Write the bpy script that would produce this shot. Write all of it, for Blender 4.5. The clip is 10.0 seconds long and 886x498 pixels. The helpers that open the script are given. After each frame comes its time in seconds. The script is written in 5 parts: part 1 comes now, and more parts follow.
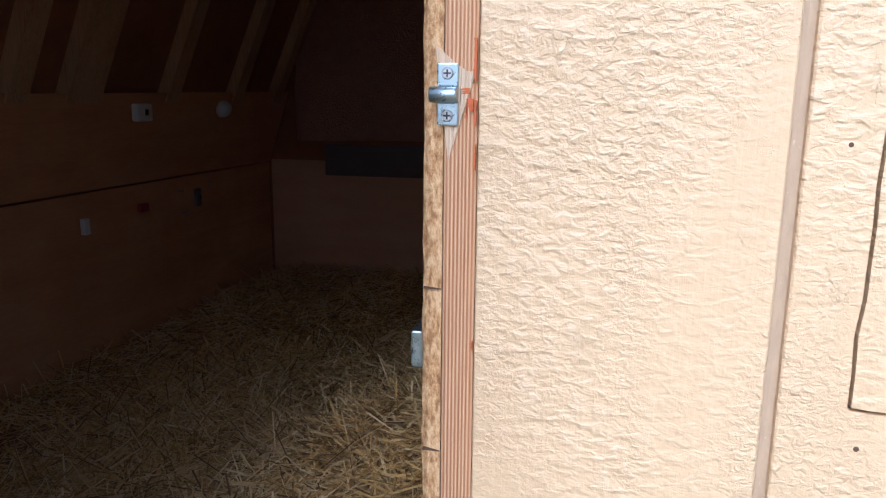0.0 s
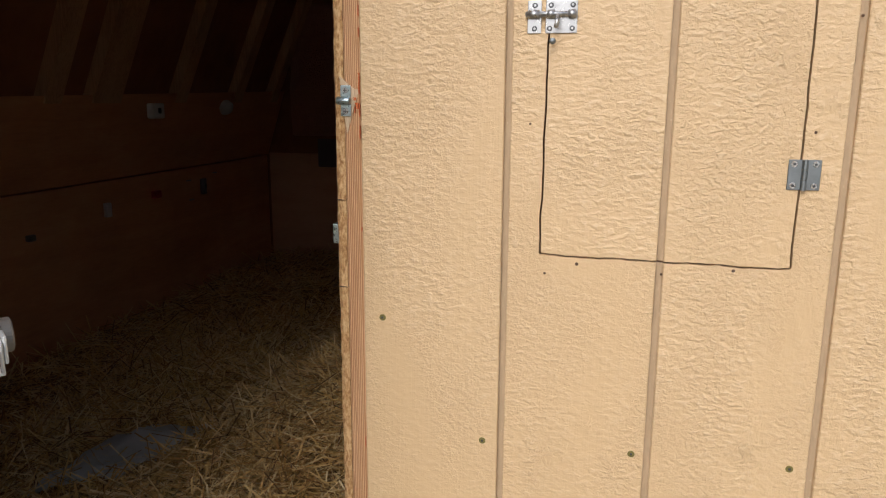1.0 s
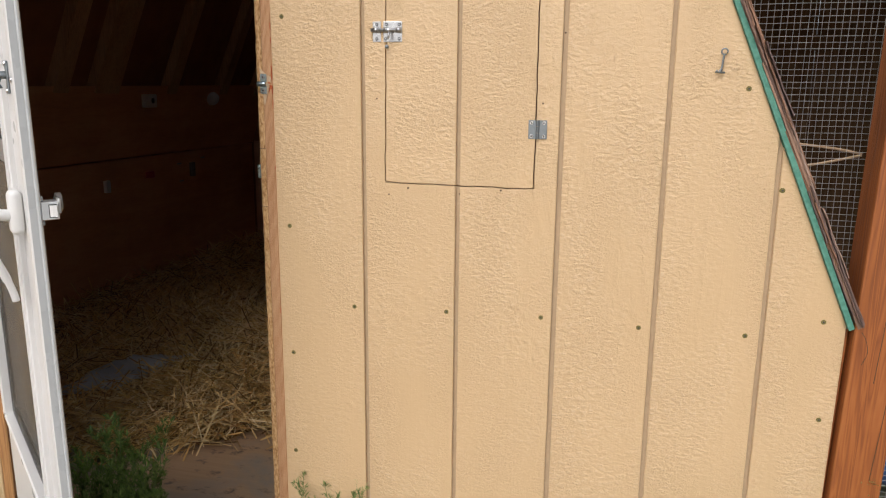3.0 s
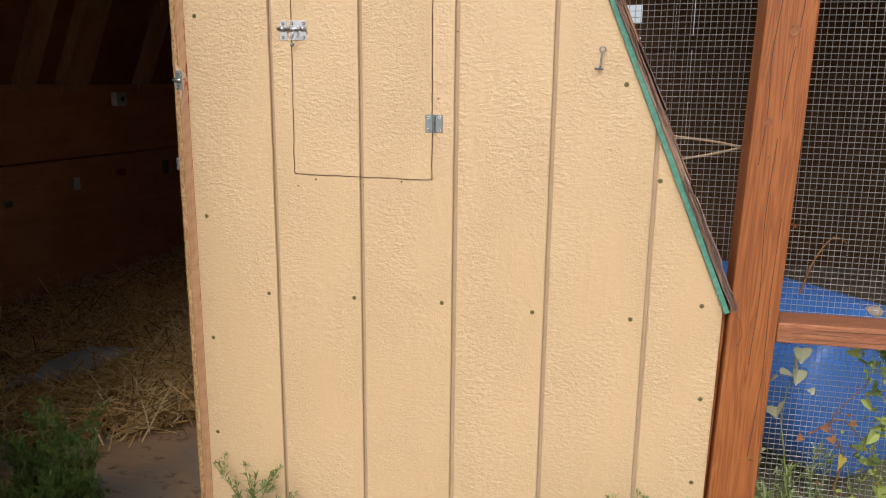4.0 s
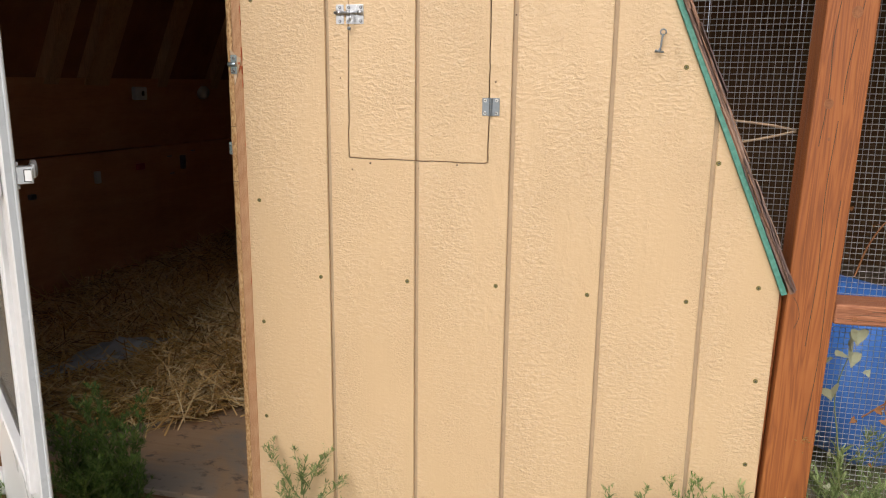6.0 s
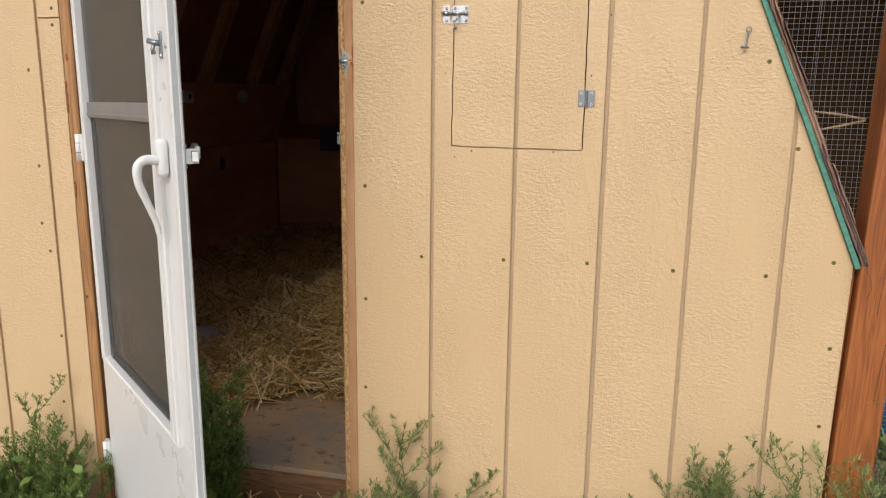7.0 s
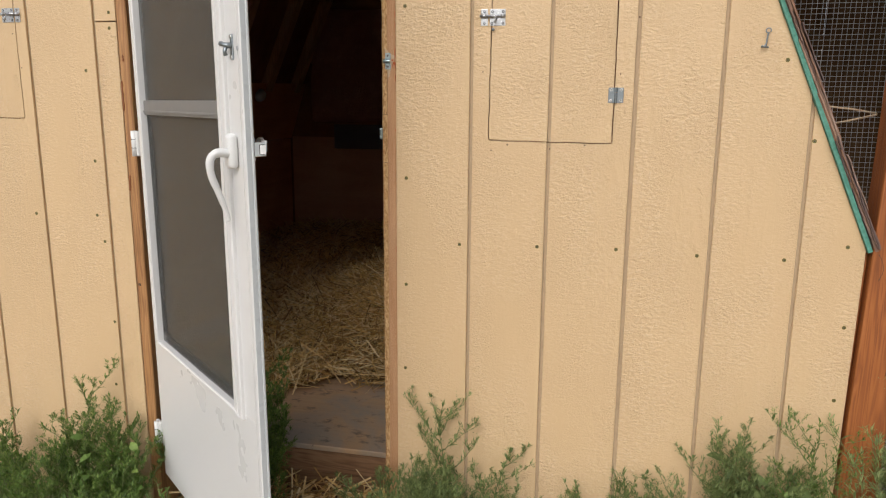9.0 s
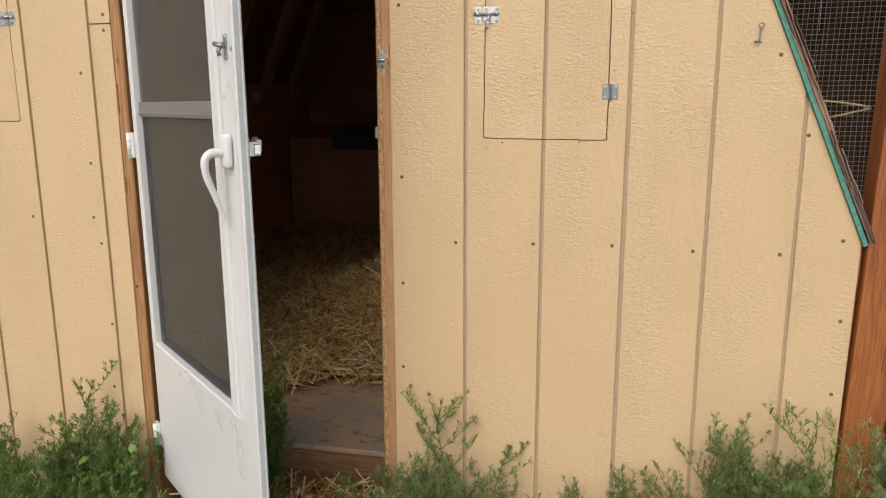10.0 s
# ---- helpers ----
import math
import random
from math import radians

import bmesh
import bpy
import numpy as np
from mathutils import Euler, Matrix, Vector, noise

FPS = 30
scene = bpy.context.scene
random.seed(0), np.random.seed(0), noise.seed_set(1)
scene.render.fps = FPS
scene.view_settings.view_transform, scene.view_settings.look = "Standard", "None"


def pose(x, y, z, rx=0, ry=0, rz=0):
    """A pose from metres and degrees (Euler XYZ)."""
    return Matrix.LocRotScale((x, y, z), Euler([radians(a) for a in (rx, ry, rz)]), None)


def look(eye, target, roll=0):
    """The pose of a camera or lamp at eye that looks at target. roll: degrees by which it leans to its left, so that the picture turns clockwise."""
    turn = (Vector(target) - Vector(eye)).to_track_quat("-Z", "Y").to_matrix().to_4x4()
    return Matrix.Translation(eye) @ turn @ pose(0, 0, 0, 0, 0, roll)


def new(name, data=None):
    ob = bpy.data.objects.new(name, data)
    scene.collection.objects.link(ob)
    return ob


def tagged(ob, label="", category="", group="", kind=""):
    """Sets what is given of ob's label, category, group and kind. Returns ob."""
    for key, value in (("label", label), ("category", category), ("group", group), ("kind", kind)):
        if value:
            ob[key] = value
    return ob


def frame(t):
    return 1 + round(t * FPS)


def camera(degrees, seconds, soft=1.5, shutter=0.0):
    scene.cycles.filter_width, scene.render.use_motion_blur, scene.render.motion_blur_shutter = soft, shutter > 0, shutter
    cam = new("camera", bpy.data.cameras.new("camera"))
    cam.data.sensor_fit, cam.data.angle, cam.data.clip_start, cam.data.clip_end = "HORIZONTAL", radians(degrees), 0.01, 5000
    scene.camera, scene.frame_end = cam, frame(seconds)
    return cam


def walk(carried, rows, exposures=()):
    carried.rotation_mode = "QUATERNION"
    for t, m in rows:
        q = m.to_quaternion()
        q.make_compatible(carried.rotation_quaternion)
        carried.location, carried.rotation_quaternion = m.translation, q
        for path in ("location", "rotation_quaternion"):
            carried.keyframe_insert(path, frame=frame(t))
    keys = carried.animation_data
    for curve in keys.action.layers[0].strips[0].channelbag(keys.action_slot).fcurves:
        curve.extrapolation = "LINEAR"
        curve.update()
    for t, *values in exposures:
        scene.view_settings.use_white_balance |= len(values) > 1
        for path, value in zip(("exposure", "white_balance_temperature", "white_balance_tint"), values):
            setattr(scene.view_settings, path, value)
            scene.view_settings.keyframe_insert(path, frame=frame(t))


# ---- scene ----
cam = camera(63.1, 10.0, soft=1.15)
PATH = [
    (0, (0.012, -0.489, 1.346), (-0.422, 1.422, 0.947), 0.6),
    (0.5, (0.151, -0.76, 1.38), (-0.285, 1.15, 0.976), 0.3),
    (0.7, (0.201, -0.843, 1.373), (-0.237, 1.063, 0.955), 0.0),
    (1, (0.258, -0.952, 1.354), (-0.178, 0.957, 0.947), 0.3),
    (1.5, (0.299, -1.147, 1.332), (-0.14, 0.761, 0.922), 0.5),
    (2, (0.381, -1.276, 1.337), (-0.062, 0.63, 0.923), 0.5),
    (2.5, (0.506, -1.393, 1.33), (0.065, 0.514, 0.917), 0.5),
    (3.8, (0.799, -1.48, 1.328), (0.385, 0.432, 0.911), 0.7),
    (4, (0.842, -1.486, 1.322), (0.417, 0.424, 0.908), 0.6),
    (4.5, (0.961, -1.505, 1.319), (0.543, 0.407, 0.907), 0.6),
    (5, (0.987, -1.545, 1.317), (0.576, 0.367, 0.899), 0.7),
    (5.5, (0.871, -1.514, 1.289), (0.448, 0.396, 0.874), 0.7),
    (6, (0.73, -1.528, 1.285), (0.305, 0.382, 0.873), 0.7),
    (6.2, (0.671, -1.552, 1.288), (0.244, 0.355, 0.866), 0.6),
    (7.3, (0.524, -1.79, 1.238), (0.092, 0.125, 0.855), 0.6),
    (7.5, (0.513, -1.821, 1.243), (0.083, 0.095, 0.86), 0.2),
    (8, (0.489, -1.866, 1.243), (0.055, 0.047, 0.853), 0.8),
    (8.5, (0.474, -1.873, 1.246), (0.039, 0.039, 0.854), 0.5),
    (9, (0.479, -1.869, 1.242), (0.045, 0.043, 0.848), 0.4),
    (9.5, (0.476, -1.868, 1.236), (0.046, 0.045, 0.844), 0.4),
    (10, (0.487, -1.87, 1.236), (0.055, 0.043, 0.844), -0.2),
]
EXPOSURES = [(0.0, 0.20, 4950, 15), (0.3, -0.14, 5800, 14), (0.7, -0.40, 6250, 13), (1.5, -0.54, 6350, 13), (3.5, -0.50, 6350, 13), (4.5, -0.38, 6350, 13), (6.0, -0.38, 6350, 13), (7.5, -0.57, 6350, 11.5), (10.0, -0.59, 6350, 11)]
SKY, SUN = 0.22, 1.1
walk(cam, [(t, look(eye, target, roll)) for t, eye, target, roll in PATH], EXPOSURES)

# ---- world and sun: bright overcast day ----
world = bpy.data.worlds.new("overcast_sky")
scene.world = world
world.use_nodes = True
wn = world.node_tree.nodes
sky = wn.new("ShaderNodeTexSky")
sky.sky_type, sky.sun_disc = "NISHITA", False
sky.sun_elevation, sky.sun_rotation = radians(41), radians(188.5)
sky.dust_density, sky.air_density = 4.0, 1.0
soften = wn.new("ShaderNodeHueSaturation")
soften.inputs["Saturation"].default_value = 0.35
world.node_tree.links.new(sky.outputs[0], soften.inputs["Color"])
world.node_tree.links.new(soften.outputs[0], wn["Background"].inputs[0])
wn["Background"].inputs[1].default_value = SKY
sun = new("sun", bpy.data.lights.new("sun", "SUN"))
sun.data.energy, sun.data.angle, sun.data.color = SUN, radians(28), (1.0, 0.96, 0.90)
sun.matrix_world = look((-0.9, -6.0, 5.2), (0, 0, 0))


# ---- material helpers ----
class Nodes:
    """Short hand for building one material."""

    def __init__(self, name, rough=0.6, metal=0.0):
        self.mat = bpy.data.materials.new(name)
        self.mat.use_nodes = True
        self.nt = self.mat.node_tree
        self.bsdf = self.nt.nodes["Principled BSDF"]
        self.bsdf.inputs["Roughness"].default_value = rough
        self.bsdf.inputs["Metallic"].default_value = metal
        self.coord = self.add("ShaderNodeTexCoord").outputs["Object"]

    def add(self, kind, **props):
        n = self.nt.nodes.new(kind)
        for k, v in props.items():
            n[k] = v
        return n

    def link(self, a, b):
        self.nt.links.new(a, b)

    def put(self, socket, value):
        if isinstance(value, (int, float, tuple, list)):
            socket.default_value = value
        else:
            self.link(value, socket)

    def shift(self, amount=7.0):
        """Coordinates moved by a random amount for each object."""
        info = self.add("ShaderNodeObjectInfo")
        v = self.add("ShaderNodeVectorMath")
        v.operation = "MULTIPLY_ADD"
        self.link(info.outputs["Random"], v.inputs[0])
        v.inputs[1].default_value = (amount, amount * 1.7, amount * 2.3)
        self.link(self.coord, v.inputs[2])
        self.coord = v.outputs[0]
        return self

    def noise(self, scale=(1, 1, 1), size=5.0, detail=4.0, rough=0.55, warp=0.0):
        m = self.add("ShaderNodeMapping")
        m.inputs["Scale"].default_value = scale
        self.link(self.coord, m.inputs["Vector"])
        n = self.add("ShaderNodeTexNoise")
        n.inputs["Scale"].default_value = size
        n.inputs["Detail"].default_value = detail
        n.inputs["Roughness"].default_value = rough
        n.inputs["Distortion"].default_value = warp
        self.link(m.outputs[0], n.inputs["Vector"])
        return n.outputs["Fac"]

    def wave(self, scale=(1, 1, 1), size=5.0, warp=4.0, axis="X", detail=2.0):
        m = self.add("ShaderNodeMapping")
        m.inputs["Scale"].default_value = scale
        self.link(self.coord, m.inputs["Vector"])
        n = self.add("ShaderNodeTexWave")
        n.bands_direction = axis
        n.inputs["Scale"].default_value = size
        n.inputs["Distortion"].default_value = warp
        n.inputs["Detail"].default_value = detail
        n.inputs["Detail Scale"].default_value = 0.6
        self.link(m.outputs[0], n.inputs["Vector"])
        return n.outputs["Fac"]

    def remap(self, v, a, b, lo=0.0, hi=1.0):
        n = self.add("ShaderNodeMapRange")
        self.put(n.inputs[0], v)
        for i, x in enumerate((a, b, lo, hi)):
            n.inputs[i + 1].default_value = x
        return n.outputs[0]

    def calc(self, op, a, b=0.0):
        n = self.add("ShaderNodeMath")
        n.operation = op
        self.put(n.inputs[0], a)
        self.put(n.inputs[1], b)
        return n.outputs[0]

    def mix(self, fac, a, b, blend="MIX"):
        n = self.add("ShaderNodeMix")
        n.data_type, n.blend_type = "RGBA", blend
        self.put(n.inputs[0], fac)
        for s, v in ((n.inputs[6], a), (n.inputs[7], b)):
            self.put(s, (*v, 1) if isinstance(v, tuple) else v)
        return n.outputs[2]

    def ramp(self, fac, *stops):
        n = self.add("ShaderNodeValToRGB")
        els = n.color_ramp.elements
        while len(els) < len(stops):
            els.new(0.5)
        for e, (p, c) in zip(els, stops):
            e.position, e.color = p, (*c, 1)
        self.put(n.inputs[0], fac)
        return n.outputs[0]

    def random(self, island=False):
        if island:
            return self.add("ShaderNodeNewGeometry").outputs["Random Per Island"]
        return self.add("ShaderNodeObjectInfo").outputs["Random"]

    def bump(self, height, strength=0.5, distance=0.002):
        n = self.add("ShaderNodeBump")
        n.inputs["Strength"].default_value = strength
        n.inputs["Distance"].default_value = distance
        self.put(n.inputs["Height"], height)
        self.link(n.outputs[0], self.bsdf.inputs["Normal"])
        return self

    def out(self, color=None, rough=None):
        if color is not None:
            self.put(self.bsdf.inputs["Base Color"], (*color, 1) if isinstance(color, tuple) else color)
        if rough is not None:
            self.put(self.bsdf.inputs["Roughness"], rough)
        return self.mat


def siding_paint():
    """Thick tan paint on embossed siding: cross ripples, stippled patches, long grain, arched figure and short paint cracks."""
    m = Nodes("tan_siding_paint", 0.5).shift(3.0)
    ripple = m.remap(m.noise((78, 1, 145), 1.0, 2.0, 0.5, 0.4), 0.36, 0.66)
    stipple = m.remap(m.noise((1, 1, 1.25), 150.0, 3.0, 0.6, 0.5), 0.38, 0.66)
    grain = m.noise((330, 1, 7), 1.0, 4.0, 0.65, 0.4)
    arch = m.noise((5.5, 1, 1.0), 1.3, 1.5, 0.45, 0.5)
    arch = m.calc("MULTIPLY", m.calc("PINGPONG", m.calc("MULTIPLY", arch, 14.0), 0.5), 2.0)
    broken = m.remap(m.noise((60, 1, 30), 1.0, 3.0, 0.6, 0.5), 0.40, 0.58)
    in_ripple = m.remap(m.noise((7, 1, 2.2), 1.0, 2.5, 0.5, 0.7), 0.38, 0.60, 0.15, 1.0)
    in_stipple = m.remap(m.noise((9, 1, 3.0), 1.3, 2.0, 0.5, 0.6), 0.40, 0.62, 0.10, 1.0)
    in_arch = m.remap(m.noise((5, 1, 0.9), 1.1, 1.0, 0.5, 0.2), 0.54, 0.62)
    flow = m.noise((1.5, 1, 1.0), 34.0, 3.0, 0.6, 1.8)
    crack = m.remap(m.calc("ABSOLUTE", m.calc("SUBTRACT", flow, 0.5)), 0.0, 0.013, 1.0, 0.0)
    crack = m.calc("MULTIPLY", crack, m.remap(m.noise((9, 1, 5), 2.6, 2.5, 0.6), 0.61, 0.70))
    curl = m.remap(m.calc("SUBTRACT", flow, 0.5), -0.002, 0.05, 1.0, 0.0)
    curl = m.calc("MULTIPLY", curl, m.remap(m.noise((9, 1, 5), 2.6, 2.5, 0.6), 0.61, 0.70))
    h = m.calc("MULTIPLY", ripple, m.calc("MULTIPLY", in_ripple, 0.55))
    h = m.calc("ADD", h, m.calc("MULTIPLY", stipple, m.calc("MULTIPLY", in_stipple, 0.50)))
    h = m.calc("ADD", h, m.calc("MULTIPLY", grain, 0.20))
    h = m.calc("ADD", h, m.calc("MULTIPLY", m.calc("MULTIPLY", arch, broken), m.calc("MULTIPLY", in_arch, 0.55)))
    h = m.calc("ADD", h, m.calc("MULTIPLY", curl, 0.25))
    h = m.calc("SUBTRACT", h, m.calc("MULTIPLY", crack, 0.35))
    m.bump(h, 1.0, 0.0020)
    tone = m.mix(m.noise((1, 1, 0.6), 2.2, 3.0), (0.615, 0.430, 0.237), (0.665, 0.475, 0.268))
    # worn holds painted sheen on the ripple crests, mixed in as paler tan.
    worn = m.calc("MULTIPLY", m.calc("MULTIPLY", ripple, in_ripple), m.remap(stipple, 0.3, 0.9, 0.05, 0.40))
    tone = m.mix(worn, tone, (0.76, 0.61, 0.42))
    specks = m.remap(m.noise((1, 1, 1), 240.0, 2.0, 0.5), 0.745, 0.785, 0.0, 0.25)
    tone = m.mix(specks, tone, (0.30, 0.19, 0.09))
    return m.out(tone, m.remap(grain, 0.3, 0.7, 0.36, 0.54))


def groove_shade_paint():
    m = Nodes("groove_bottom_shade_paint", 0.7).shift(2.0)
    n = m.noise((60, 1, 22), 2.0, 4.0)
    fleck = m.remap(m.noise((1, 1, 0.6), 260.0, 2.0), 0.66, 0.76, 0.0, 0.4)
    # Recess shade is put into this tone, darker than the siding's tan.
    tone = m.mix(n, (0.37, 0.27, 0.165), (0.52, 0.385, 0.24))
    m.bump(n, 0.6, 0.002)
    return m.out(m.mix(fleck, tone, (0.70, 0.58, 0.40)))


def wood(name, dark, mid, light, axis="Z", rough=0.65, stretch=1.0, bump=0.4, rings=14.0, knots=False):
    m = Nodes(name, rough).shift(4.0)
    thin = {"X": (0.35, 9, 9), "Y": (9, 0.35, 9), "Z": (9, 9, 0.35)}[axis]
    fine = tuple(v * 8 for v in thin)
    rings_f = m.noise(tuple(v * stretch * 1.6 for v in thin), rings / 7.0, 2.0, 0.5, 2.5)
    rings_f = m.calc("PINGPONG", m.calc("MULTIPLY", rings_f, 5.0), 0.5)
    rings_f = m.calc("MULTIPLY", rings_f, 2.0)
    broad = m.noise(thin, 1.2, 4.0, 0.55, 0.6)
    hair = m.noise(fine, 1.6, 4.0, 0.65)
    f = m.calc("ADD", m.calc("MULTIPLY", rings_f, 0.22), m.calc("ADD", m.calc("MULTIPLY", broad, 0.5), m.calc("MULTIPLY", hair, 0.3)))
    col = m.ramp(f, (0.22, dark), (0.52, mid), (0.85, light))
    stain = m.remap(m.noise((1, 1, 1), 7.0, 4.0), 0.58, 0.75)
    col = m.mix(m.calc("MULTIPLY", stain, 0.25), col, dark)
    m.bump(m.calc("ADD", m.calc("MULTIPLY", rings_f, 0.4), hair), bump, 0.002)
    return m.out(col, m.remap(hair, 0.3, 0.7, rough - 0.1, rough + 0.1))


def plywood(name, dark, mid, light, axis="Y", rough=0.6):
    m = Nodes(name, rough).shift(5.0)
    thin = {"X": (0.5, 4, 4), "Y": (4, 0.5, 4)}[axis]
    cath = m.noise(thin, 1.3, 3.0, 0.5, 1.5)
    hair = m.noise(tuple(v * 14 for v in thin), 2.0, 4.0, 0.6)
    blot = m.noise((1, 1, 1), 3.0, 4.0, 0.6)
    f = m.calc("ADD", m.calc("MULTIPLY", cath, 0.35), m.calc("ADD", m.calc("MULTIPLY", hair, 0.3), m.calc("MULTIPLY", blot, 0.4)))
    m.bump(hair, 0.25, 0.001)
    return m.out(m.ramp(f, (0.25, dark), (0.55, mid), (0.85, light)))


def rough_sawn():
    m = Nodes("rough_sawn_edge", 0.85).shift(1.0)
    fib = m.noise((45, 45, 9), 3.0, 5.0, 0.7, 0.5)
    cell = m.remap(m.noise((60, 60, 30), 3.5, 3.0, 0.7), 0.35, 0.65)
    m.bump(m.calc("ADD", fib, m.calc("MULTIPLY", cell, 0.6)), 0.8, 0.0018)
    return m.out(m.ramp(m.calc("MULTIPLY", m.calc("ADD", fib, cell), 0.55), (0.15, (0.20, 0.085, 0.03)), (0.45, (0.48, 0.26, 0.10)), (0.8, (0.70, 0.47, 0.24))))


def fluted_wood():
    m = Nodes("fluted_jamb_wood", 0.7)
    lines = m.wave((1, 1, 0.012), 112.0, 2.2, "X", 2.0)
    hair = m.noise((170, 170, 4), 3.0, 4.0, 0.6)
    big = m.noise((6, 6, 1.5), 3.0, 3.0)
    f = m.calc("ADD", m.calc("MULTIPLY", lines, 0.45), m.calc("ADD", m.calc("MULTIPLY", hair, 0.3), m.calc("MULTIPLY", big, 0.25)))
    m.bump(m.calc("ADD", lines, m.calc("MULTIPLY", hair, 0.5)), 0.6, 0.0016)
    return m.out(m.ramp(f, (0.2, (0.30, 0.105, 0.038)), (0.45, (0.51, 0.26, 0.11)), (0.75, (0.67, 0.43, 0.25))))


def metal(name, color, rough=0.35, spots=(0.3, 0.3, 0.3)):
    m = Nodes(name, rough, 1.0)
    n = m.noise((1, 1, 1), 260.0, 3.0)
    m.bump(n, 0.08, 0.0004)
    return m.out(m.mix(m.remap(m.noise((1, 1, 1), 90.0, 4.0), 0.55, 0.75), color, spots), m.remap(n, 0.3, 0.7, rough - 0.08, rough + 0.12))


def plain(name, a, b, size=20.0, rough=0.5, bump=0.15, dist=0.001, spec=None):
    m = Nodes(name, rough)
    n = m.noise((1, 1, 1), size, 4.0)
    m.bump(m.noise((1, 1, 1), size * 6, 3.0), bump, dist)
    if spec is not None:
        m.bsdf.inputs["Specular IOR Level"].default_value = spec
    return m.out(m.mix(n, a, b), m.remap(n, 0.3, 0.7, rough - 0.07, rough + 0.07))


def leaf_mat(name, dark, mid, light, rough=0.55):
    m = Nodes(name, rough)
    col = m.ramp(m.random(True), (0.0, dark), (0.5, mid), (1.0, light))
    vein = m.noise((1, 1, 1), 140.0, 3.0)
    col = m.mix(m.remap(vein, 0.4, 0.7, 0.0, 0.35), col, dark)
    m.bsdf.inputs["Transmission Weight"].default_value = 0.0
    tr = m.add("ShaderNodeBsdfTranslucent")
    m.link(col, tr.inputs["Color"])
    ms = m.add("ShaderNodeMixShader")
    ms.inputs[0].default_value = 0.33
    m.out(col)
    m.link(m.bsdf.outputs[0], ms.inputs[1])
    m.link(tr.outputs[0], ms.inputs[2])
    m.link(ms.outputs[0], m.nt.nodes["Material Output"].inputs["Surface"])
    return m.mat


def straw_mat():
    m = Nodes("straw", 0.5)
    col = m.ramp(m.random(True), (0.0, (0.17, 0.09, 0.032)), (0.25, (0.56, 0.32, 0.10)), (0.6, (0.80, 0.54, 0.20)), (1.0, (0.92, 0.76, 0.45)))
    n = m.noise((1, 1, 1), 90.0, 3.0)
    return m.out(m.mix(m.remap(n, 0.55, 0.8, 0.0, 0.4), col, (0.26, 0.15, 0.06)))


def screen_mat():
    """Fine insect screen before dark glass: a grey weave that lets a part of the light pass."""
    m = Nodes("grey_insect_screen", 0.45)
    n = m.noise((3, 1, 1), 4.0, 3.0)
    weave = m.noise((900, 1, 900), 1.0, 1.0)
    m.bump(weave, 0.15, 0.0004)
    col = m.mix(n, (0.034, 0.032, 0.028), (0.052, 0.049, 0.043))
    m.out(col)
    tr = m.add("ShaderNodeBsdfTransparent")
    ms = m.add("ShaderNodeMixShader")
    ms.inputs[0].default_value = 0.60
    m.link(m.bsdf.outputs[0], ms.inputs[1])
    m.link(tr.outputs[0], ms.inputs[2])
    m.link(ms.outputs[0], m.nt.nodes["Material Output"].inputs["Surface"])
    return m.mat


def soil_mat():
    m = Nodes("dry_soil", 0.9)
    a = m.noise((1, 1, 1), 1.2, 5.0)
    b = m.noise((1, 1, 1), 45.0, 5.0, 0.7)
    m.bump(b, 0.8, 0.01)
    col = m.mix(b, (0.22, 0.165, 0.105), (0.40, 0.315, 0.21))
    return m.out(m.mix(m.remap(a, 0.52, 0.66), col, (0.24, 0.24, 0.13)))


def shingle_mat():
    """Curled old shingles, from grey-purple to rusty brown, piece by piece."""
    m = Nodes("weathered_shingle", 0.95).shift(5.0)
    grit = m.noise((1, 1, 1), 420.0, 3.0, 0.7)
    streak = m.noise((1, 8, 1), 16.0, 4.0, 0.6)
    col = m.ramp(m.random(), (0.0, (0.15, 0.105, 0.095)), (0.4, (0.26, 0.165, 0.13)), (0.75, (0.36, 0.18, 0.095)), (1.0, (0.42, 0.31, 0.25)))
    col = m.mix(m.remap(streak, 0.4, 0.7, 0.0, 0.7), col, (0.075, 0.045, 0.035))
    col = m.mix(m.remap(grit, 0.55, 0.7, 0.0, 0.4), col, (0.34, 0.27, 0.22))
    m.bump(m.calc("ADD", grit, streak), 0.9, 0.002)
    return m.out(col)


def floor_mat():
    """Worn plywood with dust, damp stains and scuffs."""
    m = Nodes("worn_floor_plywood", 0.75)
    grain = m.noise((1.2, 26, 1), 3.0, 4.0, 0.6, 0.4)
    dust = m.remap(m.noise((1, 1, 1), 3.2, 5.0, 0.6, 0.6), 0.42, 0.60)
    spots = m.remap(m.noise((1, 1.6, 1), 16.0, 5.0, 0.7), 0.56, 0.66)
    col = m.mix(grain, (0.46, 0.28, 0.15), (0.60, 0.41, 0.25))
    col = m.mix(m.calc("MULTIPLY", dust, 0.9), col, (0.36, 0.31, 0.25))
    col = m.mix(m.calc("MULTIPLY", spots, 0.7), col, (0.10, 0.085, 0.075))
    m.bump(m.calc("ADD", grain, spots), 0.35, 0.002)
    return m.out(col)


